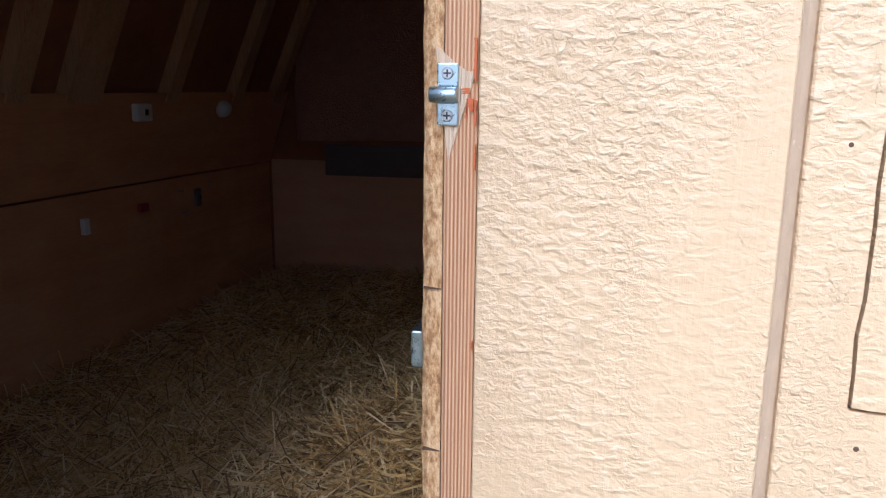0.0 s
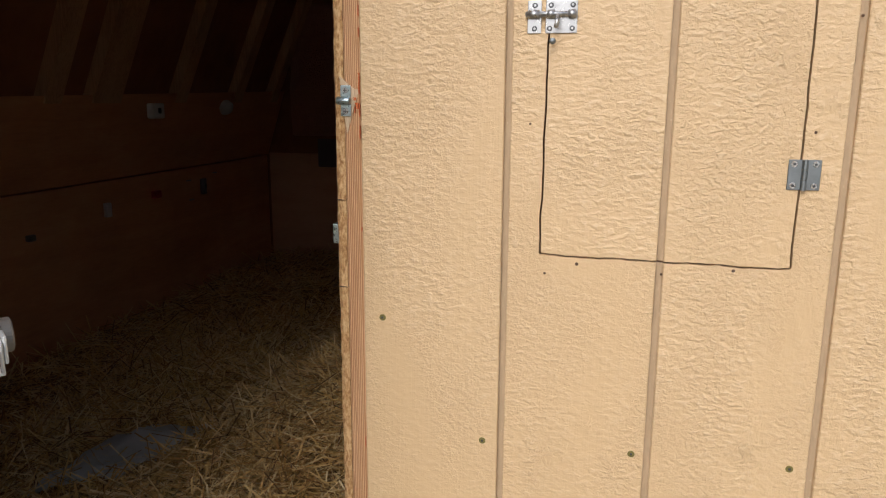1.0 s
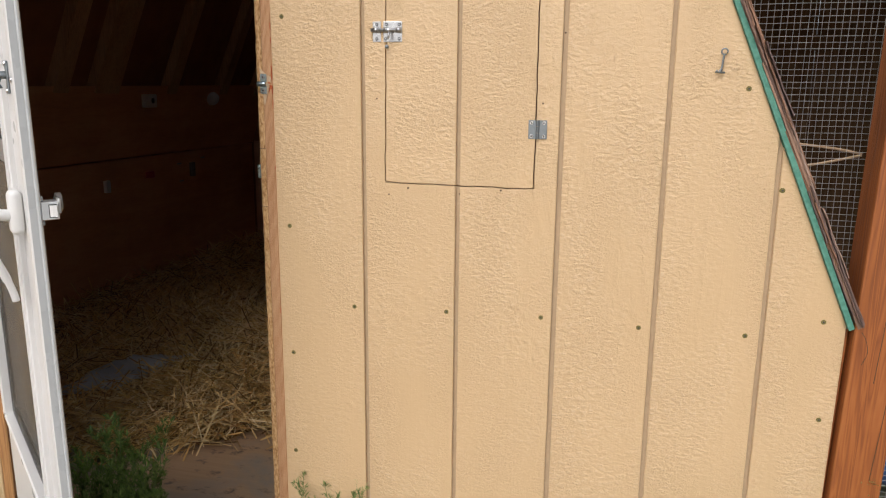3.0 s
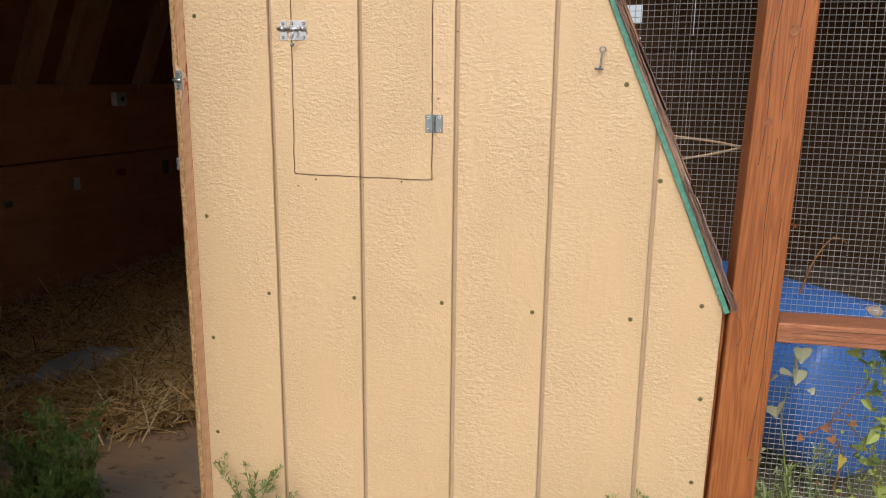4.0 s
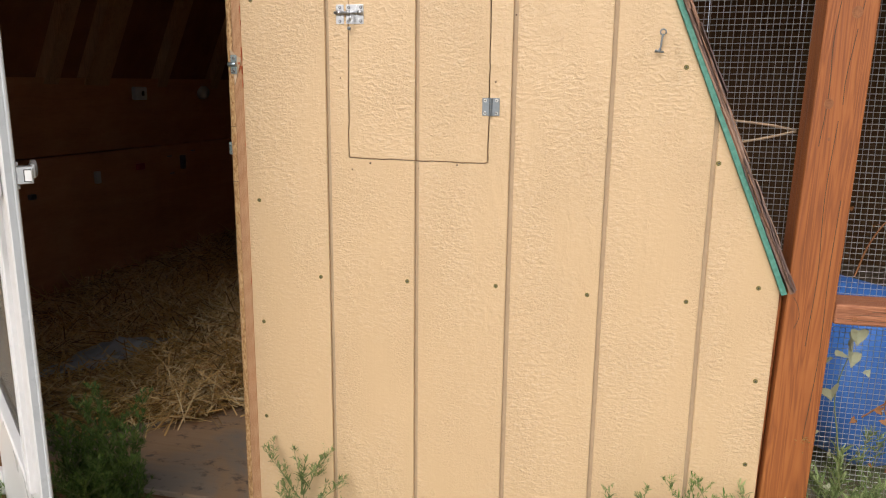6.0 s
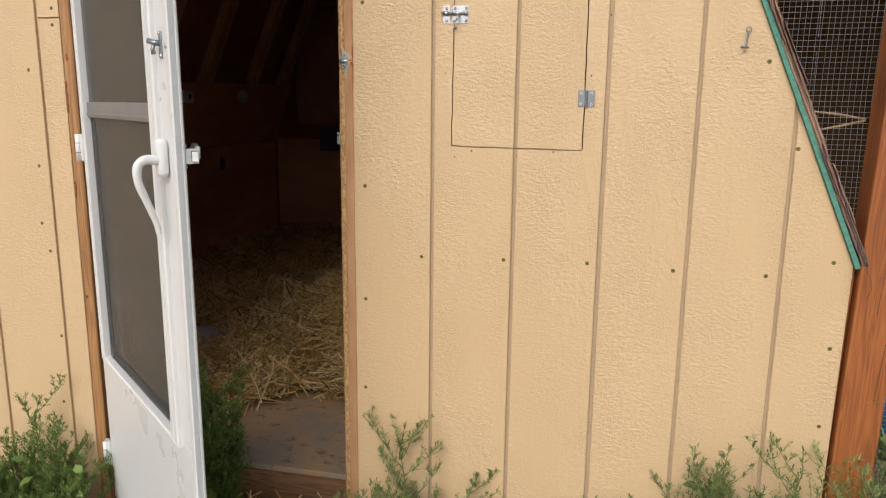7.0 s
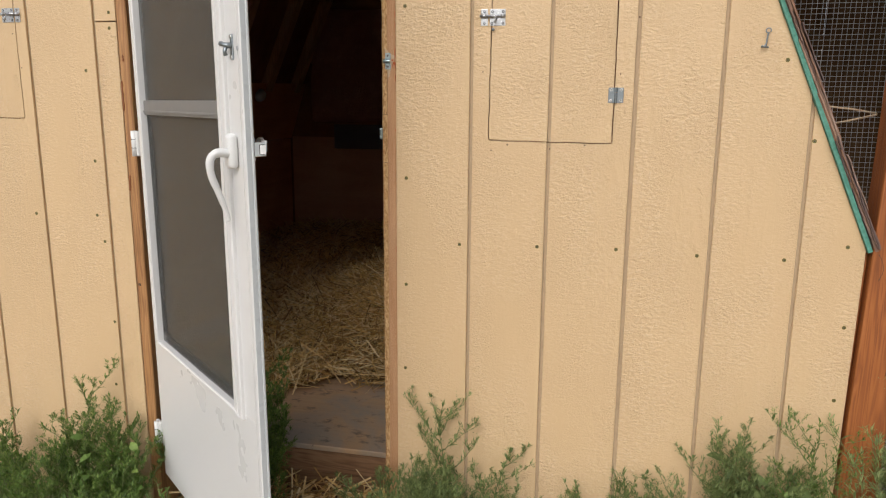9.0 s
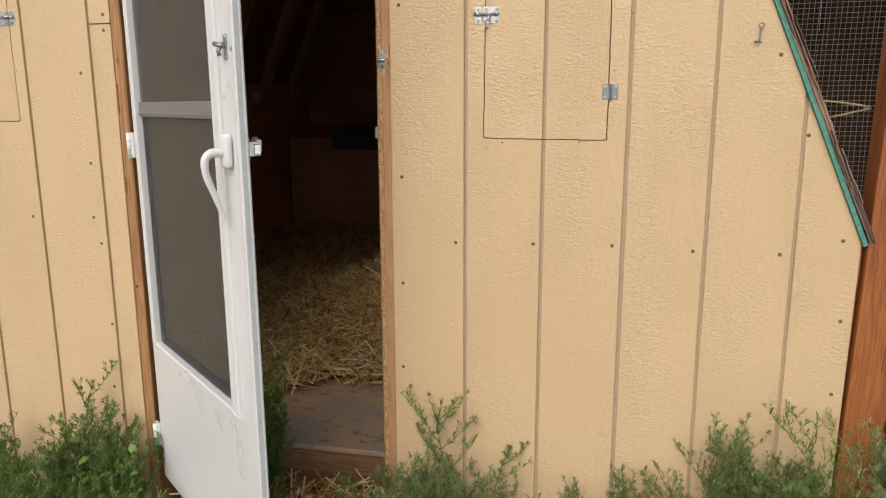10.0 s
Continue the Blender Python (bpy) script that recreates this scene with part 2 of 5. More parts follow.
TAN, GROOVE = siding_paint(), groove_shade_paint()
REDWOOD = wood("red_stained_lumber", (0.12, 0.031, 0.007), (0.34, 0.106, 0.024), (0.47, 0.175, 0.046), "Z", 0.6, 1.0, 0.5)
REDRAIL = wood("red_stained_rail", (0.14, 0.040, 0.018), (0.36, 0.135, 0.06), (0.52, 0.24, 0.12), "X", 0.65, 1.4, 0.9, 30.0)
JAMBWOOD = wood("brown_jamb_lumber", (0.20, 0.085, 0.032), (0.43, 0.22, 0.085), (0.56, 0.33, 0.15), "Z", 0.5, 1.0, 0.3)
SILLWOOD = wood("sill_lumber", (0.10, 0.045, 0.02), (0.28, 0.15, 0.075), (0.40, 0.24, 0.13), "X", 0.7)
RAFTER = wood("rafter_lumber", (0.36, 0.19, 0.085), (0.56, 0.33, 0.17), (0.68, 0.44, 0.25), "Z", 0.7)
PLY = plywood("wall_plywood", (0.42, 0.175, 0.075), (0.62, 0.295, 0.135), (0.76, 0.43, 0.22))
PLYBACK = plywood("back_plywood", (0.50, 0.25, 0.145), (0.64, 0.35, 0.21), (0.74, 0.45, 0.28), "X")
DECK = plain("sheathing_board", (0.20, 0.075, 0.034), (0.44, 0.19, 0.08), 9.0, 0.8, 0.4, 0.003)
FLOORPLY = floor_mat()
FLUTED, SAWN = fluted_wood(), rough_sawn()
RAWWOOD = wood("chipped_raw_wood", (0.42, 0.27, 0.14), (0.62, 0.46, 0.30), (0.76, 0.62, 0.45), "Z", 0.85, 1.0, 0.9, 40.0)
ORANGE = plain("orange_stain", (0.42, 0.075, 0.012), (0.56, 0.14, 0.03), 60.0, 0.6, 0.4, 0.001)
ZINC = metal("bright_zinc", (0.50, 0.51, 0.52), 0.30, (0.33, 0.34, 0.35))
BLUEZINC = metal("blue_zinc", (0.42, 0.52, 0.56), 0.30, (0.30, 0.38, 0.42))
WHITEMETAL = metal("polished_screw_head", (0.72, 0.73, 0.74), 0.25, (0.55, 0.55, 0.55))
# Shade of screw rims and recesses is put into this dark metal.
SCREWDARK = metal("shadowed_screw_head", (0.13, 0.135, 0.14), 0.45, (0.08, 0.08, 0.08))
GALV = metal("dull_galvanised", (0.27, 0.30, 0.315), 0.42, (0.24, 0.27, 0.28))
DARKMETAL = metal("dark_screw_recess", (0.09, 0.09, 0.09), 0.5, (0.05, 0.05, 0.05))
SCREWGREEN = plain("green_coated_screw", (0.13, 0.115, 0.035), (0.24, 0.20, 0.08), 300.0, 0.8, 0.15, 0.001, 0.1)
NAILDARK = plain("rusty_nail_hole", (0.05, 0.028, 0.015), (0.13, 0.075, 0.04), 300.0, 0.8)
WHITE = plain("white_enamel", (0.67, 0.67, 0.655), (0.73, 0.725, 0.705), 4.0, 0.32, 0.03)
WHITEPLASTIC = plain("white_vinyl", (0.70, 0.70, 0.68), (0.76, 0.76, 0.74), 30.0, 0.38, 0.05)
GREYFLANGE = plain("grey_white_flange", (0.50, 0.53, 0.535), (0.57, 0.59, 0.59), 10.0, 0.3, 0.03)
SCREEN = screen_mat()
# White sash seen through the screen: that dimming is put into the grey.
SASHGREY = plain("screened_sash_grey", (0.17, 0.166, 0.16), (0.22, 0.214, 0.205), 20.0, 0.5, 0.1)
GREEN = plain("green_drip_edge_paint", (0.01, 0.14, 0.10), (0.17, 0.42, 0.32), 130.0, 0.6, 0.5, 0.002)
SHINGLE = shingle_mat()
STRAW = straw_mat()
CHAFF = plain("straw_litter", (0.15, 0.085, 0.035), (0.40, 0.26, 0.11), 70.0, 0.9, 1.0, 0.01)
SACK = plain("grey_woven_sack", (0.55, 0.57, 0.59), (0.72, 0.73, 0.74), 30.0, 0.5, 0.5, 0.003)
WIRE = metal("galvanised_wire", (0.62, 0.62, 0.60), 0.45, (0.45, 0.43, 0.40))
DARKBOARD = wood("dark_weathered_board", (0.050, 0.026, 0.012), (0.122, 0.070, 0.034), (0.20, 0.120, 0.065), "Z", 0.9)
DARKBOARD.node_tree.nodes["Principled BSDF"].inputs["Specular IOR Level"].default_value = 0.15
BLUE = plain("blue_plastic", (0.042, 0.165, 0.53), (0.066, 0.215, 0.60), 5.0, 0.42, 0.08, 0.002)
WEED = leaf_mat("weed_leaf", (0.065, 0.125, 0.022), (0.140, 0.235, 0.045), (0.27, 0.37, 0.085))
WEEDDARK = leaf_mat("grey_weed_leaf", (0.10, 0.145, 0.045), (0.20, 0.265, 0.085), (0.34, 0.40, 0.15))
PALEWEED = leaf_mat("pale_weed_leaf", (0.15, 0.21, 0.07), (0.30, 0.38, 0.14), (0.48, 0.54, 0.24))
STEM = plain("weed_stem", (0.12, 0.16, 0.05), (0.22, 0.24, 0.09), 40.0, 0.6)
VINE = leaf_mat("vine_leaf", (0.15, 0.23, 0.05), (0.35, 0.43, 0.10), (0.58, 0.57, 0.17))
# Darker copy of the vine leaf; gap shade is put into its colour.
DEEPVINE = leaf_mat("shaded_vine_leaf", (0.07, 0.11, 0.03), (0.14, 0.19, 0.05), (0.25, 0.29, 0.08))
SHRUBLEAF = leaf_mat("grey_shrub_leaf", (0.06, 0.075, 0.045), (0.11, 0.13, 0.08), (0.18, 0.20, 0.13))
PALE = leaf_mat("withered_leaf", (0.32, 0.34, 0.20), (0.44, 0.45, 0.28), (0.55, 0.54, 0.36))
RUST = leaf_mat("dead_leaf", (0.22, 0.09, 0.03), (0.36, 0.16, 0.06), (0.48, 0.24, 0.10))
YELLOWED = leaf_mat("yellowed_leaf", (0.34, 0.26, 0.05), (0.58, 0.46, 0.07), (0.68, 0.56, 0.16))
SOIL = soil_mat()
INSUL = plain("pink_brown_insulation", (0.40, 0.20, 0.14), (0.60, 0.34, 0.25), 14.0, 0.95, 1.0, 0.02)
SLATE = plain("dark_grey_panel", (0.13, 0.105, 0.105), (0.19, 0.16, 0.16), 8.0, 0.7)
RED = plain("red_plastic", (0.35, 0.02, 0.03), (0.45, 0.04, 0.05), 30.0, 0.5)
BLACK = plain("black_plastic", (0.015, 0.015, 0.015), (0.03, 0.03, 0.03), 30.0, 0.5)
CORD = plain("tan_cord", (0.38, 0.26, 0.15), (0.52, 0.38, 0.24), 90.0, 0.9, 0.6)
KNOT = plain("dark_knot", (0.16, 0.05, 0.016), (0.38, 0.15, 0.05), 120.0, 0.6, 0.6, 0.002)
STONE = plain("pale_stone", (0.40, 0.31, 0.24), (0.56, 0.46, 0.37), 30.0, 0.8, 0.6, 0.005)


# ---- mesh helpers ----
def to_ob(name, bm, mat, parent=None, label="", smooth=False):
    me = bpy.data.meshes.new(name)
    bm.normal_update()
    bm.to_mesh(me)
    bm.free()
    return from_mesh(name, me, mat, parent, label, smooth)


def from_mesh(name, me, mat, parent=None, label="", smooth=False):
    if mat is not None and not me.materials:
        me.materials.append(mat)
    if smooth:
        me.polygons.foreach_set("use_smooth", [True] * len(me.polygons))
    ob = new(name, me)
    if parent is not None:
        ob.parent = parent
        inv = Matrix.Translation(-parent.location) if parent.get("world_parts") else Matrix.Identity(4)
        ob.matrix_parent_inverse = inv
    if label:
        tagged(ob, label)
    return ob


part = to_ob


def thing(name, label, category, base=(0, 0, 0), group="", kind="", rz=None):
    """An empty at a thing's base. Its parts are built in world places unless rz is given."""
    e = new(name)
    e.location = base
    e.empty_display_size = 0.05
    if rz is None:
        e["world_parts"] = 1
    else:
        e.rotation_euler = (0, 0, radians(rz))
    return tagged(e, label, category, group, kind)


def box(bm, x0, x1, y0, y1, z0, z1, bevel=0.0, seg=1):
    r = bmesh.ops.create_cube(bm, size=1.0)
    for v in r["verts"]:
        v.co = Vector((x0 + (v.co.x + 0.5) * (x1 - x0), y0 + (v.co.y + 0.5) * (y1 - y0), z0 + (v.co.z + 0.5) * (z1 - z0)))
    if bevel:
        edges = list({e for v in r["verts"] for e in v.link_edges})
        bmesh.ops.bevel(bm, geom=edges, offset=bevel, segments=seg, profile=0.5, affect="EDGES", clamp_overlap=True)
    return bm


def slab(bm, poly, y0, y1, bevel=0.0):
    """A polygon of (x, z) corners, counter-clockwise seen from the front, with front y0 and back y1."""
    front = [bm.verts.new((x, y0, z)) for x, z in poly]
    back = [bm.verts.new((x, y1, z)) for x, z in poly]
    f = bm.faces.new(front)
    bm.faces.new(back[::-1])
    n = len(poly)
    for i in range(n):
        bm.faces.new((front[i], back[i], back[(i + 1) % n], front[(i + 1) % n]))
    if bevel:
        bmesh.ops.bevel(bm, geom=list(f.edges), offset=bevel, segments=1, affect="EDGES", clamp_overlap=True)
    return bm


def tube(bm, pts, radii, n=8, cap=True):
    pts = [Vector(p) for p in pts]
    if not isinstance(radii, (list, tuple)):
        radii = [radii] * len(pts)
    side = Vector((0.37, 0.61, 0.7))
    rings = []
    for i, (p, r) in enumerate(zip(pts, radii)):
        d = (pts[min(i + 1, len(pts) - 1)] - pts[max(i - 1, 0)]).normalized()
        a = (side - d * side.dot(d)).normalized()
        side = a
        b = d.cross(a)
        rings.append([bm.verts.new(p + (a * math.cos(k * 2 * math.pi / n) + b * math.sin(k * 2 * math.pi / n)) * r) for k in range(n)])
    for r0, r1 in zip(rings, rings[1:]):
        for k in range(n):
            bm.faces.new((r0[k], r0[(k + 1) % n], r1[(k + 1) % n], r1[k]))
    if cap:
        bm.faces.new(rings[0][::-1])
        bm.faces.new(rings[-1])
    return bm


def curve_pts(ctrl, n=6):
    """A smooth run of points through the control points."""
    c = [Vector(p) for p in ctrl]
    c = [2 * c[0] - c[1]] + c + [2 * c[-1] - c[-2]]
    out = []
    for i in range(1, len(c) - 2):
        for k in range(n):
            t = k / n
            a, b, d, e = c[i - 1], c[i], c[i + 1], c[i + 2]
            out.append(0.5 * (2 * b + (d - a) * t + (2 * a - 5 * b + 4 * d - e) * t * t + (3 * b - a - 3 * d + e) * t ** 3))
    return out + [c[-2]]


def disc(bm, x, z, y, r, depth, n=10):
    """A round head that looks out of the wall."""
    front = [bm.verts.new((x + r * 0.8 * math.cos(a), y - depth, z + r * 0.8 * math.sin(a))) for a in np.linspace(0, 2 * math.pi, n, endpoint=False)]
    back = [bm.verts.new((x + r * math.cos(a), y, z + r * math.sin(a))) for a in np.linspace(0, 2 * math.pi, n, endpoint=False)]
    bm.faces.new(front)
    for i in range(n):
        bm.faces.new((front[i], back[i], back[(i + 1) % n], front[(i + 1) % n]))
    return bm


def strips(name, verts, quads, mat, parent=None, label="", smooth=False):
    me = bpy.data.meshes.new(name)
    me.from_pydata(verts, [], quads)
    me.update()
    return from_mesh(name, me, mat, parent, label, smooth)


# ---- measures of the place ----
GROUND, FLOOR = -0.05, 0.147
SIDE_R, SIDE_L, BACK = 1.09, -2.27, 4.05
ROOF_FOOT, ROOF_UP = (1.087, 0.913), 2.33
TOP = 2.25
FOOT_L = SIDE_L - 0.067
JOINTS_R = [0.126, 0.329, 0.537, 0.736, 0.941]
JOINTS_L = [-0.972, -1.197, -1.406, -1.611, -1.815, -2.02]
DOOR_L, DOOR_R = -0.900, -0.0755


def roof_z(x):
    return ROOF_FOOT[1] + (ROOF_FOOT[0] - x) * ROOF_UP


def roof_z_left(x):
    return ROOF_FOOT[1] + (x - FOOT_L) * ROOF_UP


def wob(s, seed):
    return 0.0007 * (math.sin(s * 61 + seed) + 0.7 * math.sin(s * 143 + 2.1 * seed) + 0.5 * math.sin(s * 311 + seed))


# ---- ground ----
bm = bmesh.new()
gx = [-400, -60, -15, -6] + [-4 + 0.4 * i for i in range(21)] + [6, 15, 60, 400]
gy = [-400, -60, -15, -6] + [-4 + 0.4 * i for i in range(31)] + [12, 20, 60, 400]
grid = [[bm.verts.new((x, y, GROUND + (0.012 * noise.noise((x * 1.3, y * 1.3, 0)) if abs(x) < 5 and abs(y) < 9 else 0))) for x in gx] for y in gy]
for j in range(len(gy) - 1):
    for i in range(len(gx) - 1):
        bm.faces.new((grid[j][i], grid[j][i + 1], grid[j + 1][i + 1], grid[j + 1][i]))
tagged(to_ob("ground", bm, SOIL, smooth=True), "bare dry soil with patches of thin weeds", "ground", kind="structure")

# ---- shed front wall: grooved siding in boards between joints ----
bm = bmesh.new()
for x0, x1, zt in ((DOOR_R + 0.0, 1.07, roof_z(0.65)), (-2.24, DOOR_L, roof_z_left(-1.83))):
    for sx in np.arange(x0 + 0.03, x1 - 0.04, 0.406):
        if 0.14 < sx < 0.5 or -1.58 < sx < -1.22:
            continue
        box(bm, sx, sx + 0.038, 0.0125, 0.10, FLOOR - 0.1, min(TOP, roof_z(sx + 0.04), roof_z_left(sx)))
wall_front = tagged(to_ob("wall_front", bm, RAFTER), "tan painted grooved plywood siding on a timber frame", "wall", kind="structure")

HATCH_R = dict(x0=0.172, x1=0.487, z0=1.149, z1=1.76)
HATCH_L = dict(x0=-1.552, x1=-1.235, z0=1.193, z1=1.80)
GAP = 0.0026


def cut(h, inner):
    """The jigsaw cut round a hatch, as functions for its left, right and bottom edges."""
    o = GAP if inner else 0.0
    left = lambda z: h["x0"] + 0.010 * (z - 1.15) + wob(z, 1.0 + h["x0"]) + o
    right = lambda z: h["x1"] - 0.003 * (z - 1.15) + wob(z, 2.0 + h["x0"]) - o
    low = lambda x: h["z0"] - 0.010 * (x - h["x0"]) + wob(x, 3.0 + h["x0"]) + o
    return left, right, low


def line(f, a, b, flip=False, n=26):
    """Points along an edge that is a function of x or z."""
    return [((s, f(s)) if flip else (f(s), s)) for s in np.linspace(a, b, n)]


def board_outline(x0, x1, z0, z1, cap):
    if cap is None:
        return [(x0, z0), (x1, z0), (x1, z1), (x0, z1)]
    za, zb = min(z1, cap(x0)), min(z1, cap(x1))
    pts = [(x0, z0), (x1, z0), (x1, zb)]
    knee = None
    if (za >= z1) != (zb >= z1):
        knee = ROOF_FOOT[0] - (z1 - ROOF_FOOT[1]) / ROOF_UP if cap is roof_z else FOOT_L + (z1 - ROOF_FOOT[1]) / ROOF_UP
        pts.append((knee, z1))
    return pts + [(x0, za)]


def notched(x0, x1, z0, z1, h):
    """A board's outline with the hatch taken out of its right or left part, or through its middle."""
    left, right, low = cut(h, False)
    if x0 < h["x0"] < x1:
        a = line(low, x1, left(h["z0"]), True)
        return [(x0, z0), (x1, z0)] + a + line(left, h["z0"] + 0.004, h["z1"]) + [(x1, h["z1"]), (x1, z1), (x0, z1)]
    a = line(low, right(h["z0"]), x0, True)
    return [(x0, z0), (x1, z0), (x1, z1), (x0, z1), (x0, h["z1"])] + line(right, h["z1"], h["z0"] + 0.002) + a


def siding_board(outline, back, parent, name="siding_board"):
    bm = bmesh.new()
    slab(bm, outline, 0.0, 0.0075, 0.0013)
    me_ob = part(name, bm, TAN, parent)
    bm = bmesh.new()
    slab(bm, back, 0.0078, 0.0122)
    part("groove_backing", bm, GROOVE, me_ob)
    return me_ob


half = 0.0045
ZB = -0.03
edges_r = [DOOR_R] + JOINTS_R + [SIDE_R]
for i in range(6):
    a, b = edges_r[i] + (half if i else 0), edges_r[i + 1] - (half if i < 5 else 0)
    if i == 2:
        b -= 0.001
    cap = roof_z if i >= 3 else None
    ea, eb = edges_r[i], edges_r[i + 1]
    if i in (1, 2):
        siding_board(notched(a, b, ZB, TOP, HATCH_R), notched(ea, eb, ZB, TOP, HATCH_R), wall_front)
    else:
        front, rear = board_outline(a, b, ZB, TOP, cap), board_outline(ea, eb, ZB, TOP, cap)
        if i == 5:
            front[1], rear[1] = (b - 0.010, ZB), (eb - 0.010, ZB)
        siding_board(front, rear, wall_front)
edges_l = JOINTS_L[::-1]
edges_l = [FOOT_L + 0.01] + edges_l + [DOOR_L]
for i in range(7):
    a, b = edges_l[i] + (half if i else 0), edges_l[i + 1] - (half if i < 6 else 0)
    ea, eb = edges_l[i], edges_l[i + 1]
    cap = roof_z_left if i <= 2 else None
    cuts = edges_l[i] < HATCH_L["x0"] < edges_l[i + 1] or edges_l[i] < HATCH_L["x1"] < edges_l[i + 1]
    if i == 6:
        siding_board(board_outline(a, b, ZB, 1.4635, None), board_outline(ea, eb, ZB, 1.4635, None), wall_front)
        siding_board(board_outline(a, b, 1.4665, TOP, None), board_outline(ea, eb, 1.4665, TOP, None), wall_front)
    elif edges_l[i] > HATCH_L["x0"] and edges_l[i + 1] < HATCH_L["x1"]:
        left, right, low = cut(HATCH_L, False)
        siding_board([(a, ZB), (b, ZB)] + line(low, b, a, True), [(ea, ZB), (eb, ZB)] + line(low, eb, ea, True), wall_front)
        siding_board(board_outline(a, b, HATCH_L["z1"], TOP, None), board_outline(ea, eb, HATCH_L["z1"], TOP, None), wall_front)
    elif cuts:
        siding_board(notched(a, b, ZB, TOP, HATCH_L), notched(ea, eb, ZB, TOP, HATCH_L), wall_front)
    else:
        siding_board(board_outline(a, b, ZB, TOP, cap), board_outline(ea, eb, ZB, TOP, cap), wall_front)
siding_board(board_outline(DOOR_L + 0.004, DOOR_R - 0.004, 2.12, TOP, None), board_outline(DOOR_L + 0.004, DOOR_R - 0.004, 2.12, TOP, None), wall_front)
bm = bmesh.new()
mid = (SIDE_R + SIDE_L) / 2
xa = ROOF_FOOT[0] - (TOP - ROOF_FOOT[1]) / ROOF_UP
xb = FOOT_L + (TOP - ROOF_FOOT[1]) / ROOF_UP
slab(bm, [(xb, TOP + 0.003), (xa, TOP + 0.003), (mid, TOP + 0.55)], 0.0, 0.012)
part("gable_panel", bm, TAN, wall_front)


def hatch(h, joints, label):
    """A little door cut out of the siding."""
    left, right, low = cut(h, True)
    top = thing("wall_hatch", label, "hatch", ((h["x0"] + h["x1"]) / 2, 0.0, h["z0"]), "wall hatches")
    xs = [None] + [j for j in joints if h["x0"] < j < h["x1"]] + [None]
    for i in range(len(xs) - 1):
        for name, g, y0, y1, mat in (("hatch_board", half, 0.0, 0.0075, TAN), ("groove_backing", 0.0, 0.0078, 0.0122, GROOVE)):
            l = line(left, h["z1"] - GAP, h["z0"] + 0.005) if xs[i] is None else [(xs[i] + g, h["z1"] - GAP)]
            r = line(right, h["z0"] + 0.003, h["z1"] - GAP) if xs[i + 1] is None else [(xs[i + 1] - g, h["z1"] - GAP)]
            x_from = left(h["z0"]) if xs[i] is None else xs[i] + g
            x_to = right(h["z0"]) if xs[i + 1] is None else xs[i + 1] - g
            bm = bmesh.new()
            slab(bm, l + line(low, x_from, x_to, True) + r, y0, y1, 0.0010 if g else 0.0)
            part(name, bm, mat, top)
    return top


hatch(HATCH_R, JOINTS_R, "closed tan hatch cut into the grooved siding")
hatch(HATCH_L, JOINTS_L, "closed tan hatch cut into the siding, raised a little")

# ---- other walls, roof and floor of the shed ----
bm = bmesh.new()
box(bm, SIDE_L - 0.055, SIDE_L + 0.02, 0.0125, BACK + 0.03, GROUND, 0.935)
wall_left = tagged(to_ob("wall_left", bm, PLY), "brown plywood knee wall inside the shed", "wall", kind="structure")
bm = bmesh.new()
box(bm, SIDE_L + 0.021, SIDE_L + 0.036, 0.11, BACK - 0.01, FLOOR, 0.935, 0.001)
part("wall_panel", bm, PLY, wall_left)
LEAN_IN = math.tan(radians(18))


def band_x(z):
    return -2.23 + (z - 0.93) * LEAN_IN


bm = bmesh.new()
v = []
for y in (0.11, BACK - 0.01):
    zt = 1.345 + 0.019 * (y - 1.0)
    v.append([bm.verts.new((band_x(0.945), y, 0.945)), bm.verts.new((band_x(zt), y, zt)), bm.verts.new((band_x(zt) - 0.018, y, zt)), bm.verts.new((band_x(0.945) - 0.018, y, 0.945))])
for k in range(4):
    bm.faces.new((v[0][k], v[1][k], v[1][(k + 1) % 4], v[0][(k + 1) % 4]))
bm.faces.new(v[0][::-1])
bm.faces.new(v[1])
part("upper_panel", bm, PLY, wall_left, "brown plywood band below the rafters")
bm = bmesh.new()
box(bm, SIDE_R - 0.05, SIDE_R - 0.01, 0.101, BACK + 0.03, GROUND, 0.90)
tagged(to_ob("wall_right", bm, PLY), "brown plywood knee wall of the shed", "wall", kind="structure")
bm = bmesh.new()
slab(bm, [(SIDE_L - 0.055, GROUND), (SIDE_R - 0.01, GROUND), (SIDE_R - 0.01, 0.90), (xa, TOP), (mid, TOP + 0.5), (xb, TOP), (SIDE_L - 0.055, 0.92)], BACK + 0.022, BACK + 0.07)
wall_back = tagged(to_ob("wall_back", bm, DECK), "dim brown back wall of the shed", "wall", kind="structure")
bm = bmesh.new()
box(bm, -2.22, 0.95, BACK, BACK + 0.018, FLOOR, 0.955, 0.001)
part("wall_panel", bm, PLYBACK, wall_back)
bm = bmesh.new()
box(bm, -1.825, -0.6, BACK - 0.016, BACK - 0.002, 0.86, 1.065, 0.002)
part("grey_panel", bm, SLATE, wall_back, "dark grey strip of board")
bm = bmesh.new()
box(bm, -2.02, -0.5, BACK - 0.05, BACK + 0.02, 1.09, 2.0, 0.03, 3)
bmesh.ops.subdivide_edges(bm, edges=bm.edges[:], cuts=5, use_grid_fill=True)
for w in bm.verts:
    w.co += Vector((0.025, 0.02, 0.025)) * noise.noise(w.co * 9)
part("insulation_batt", bm, INSUL, wall_back, "rough brown-pink insulation", True)

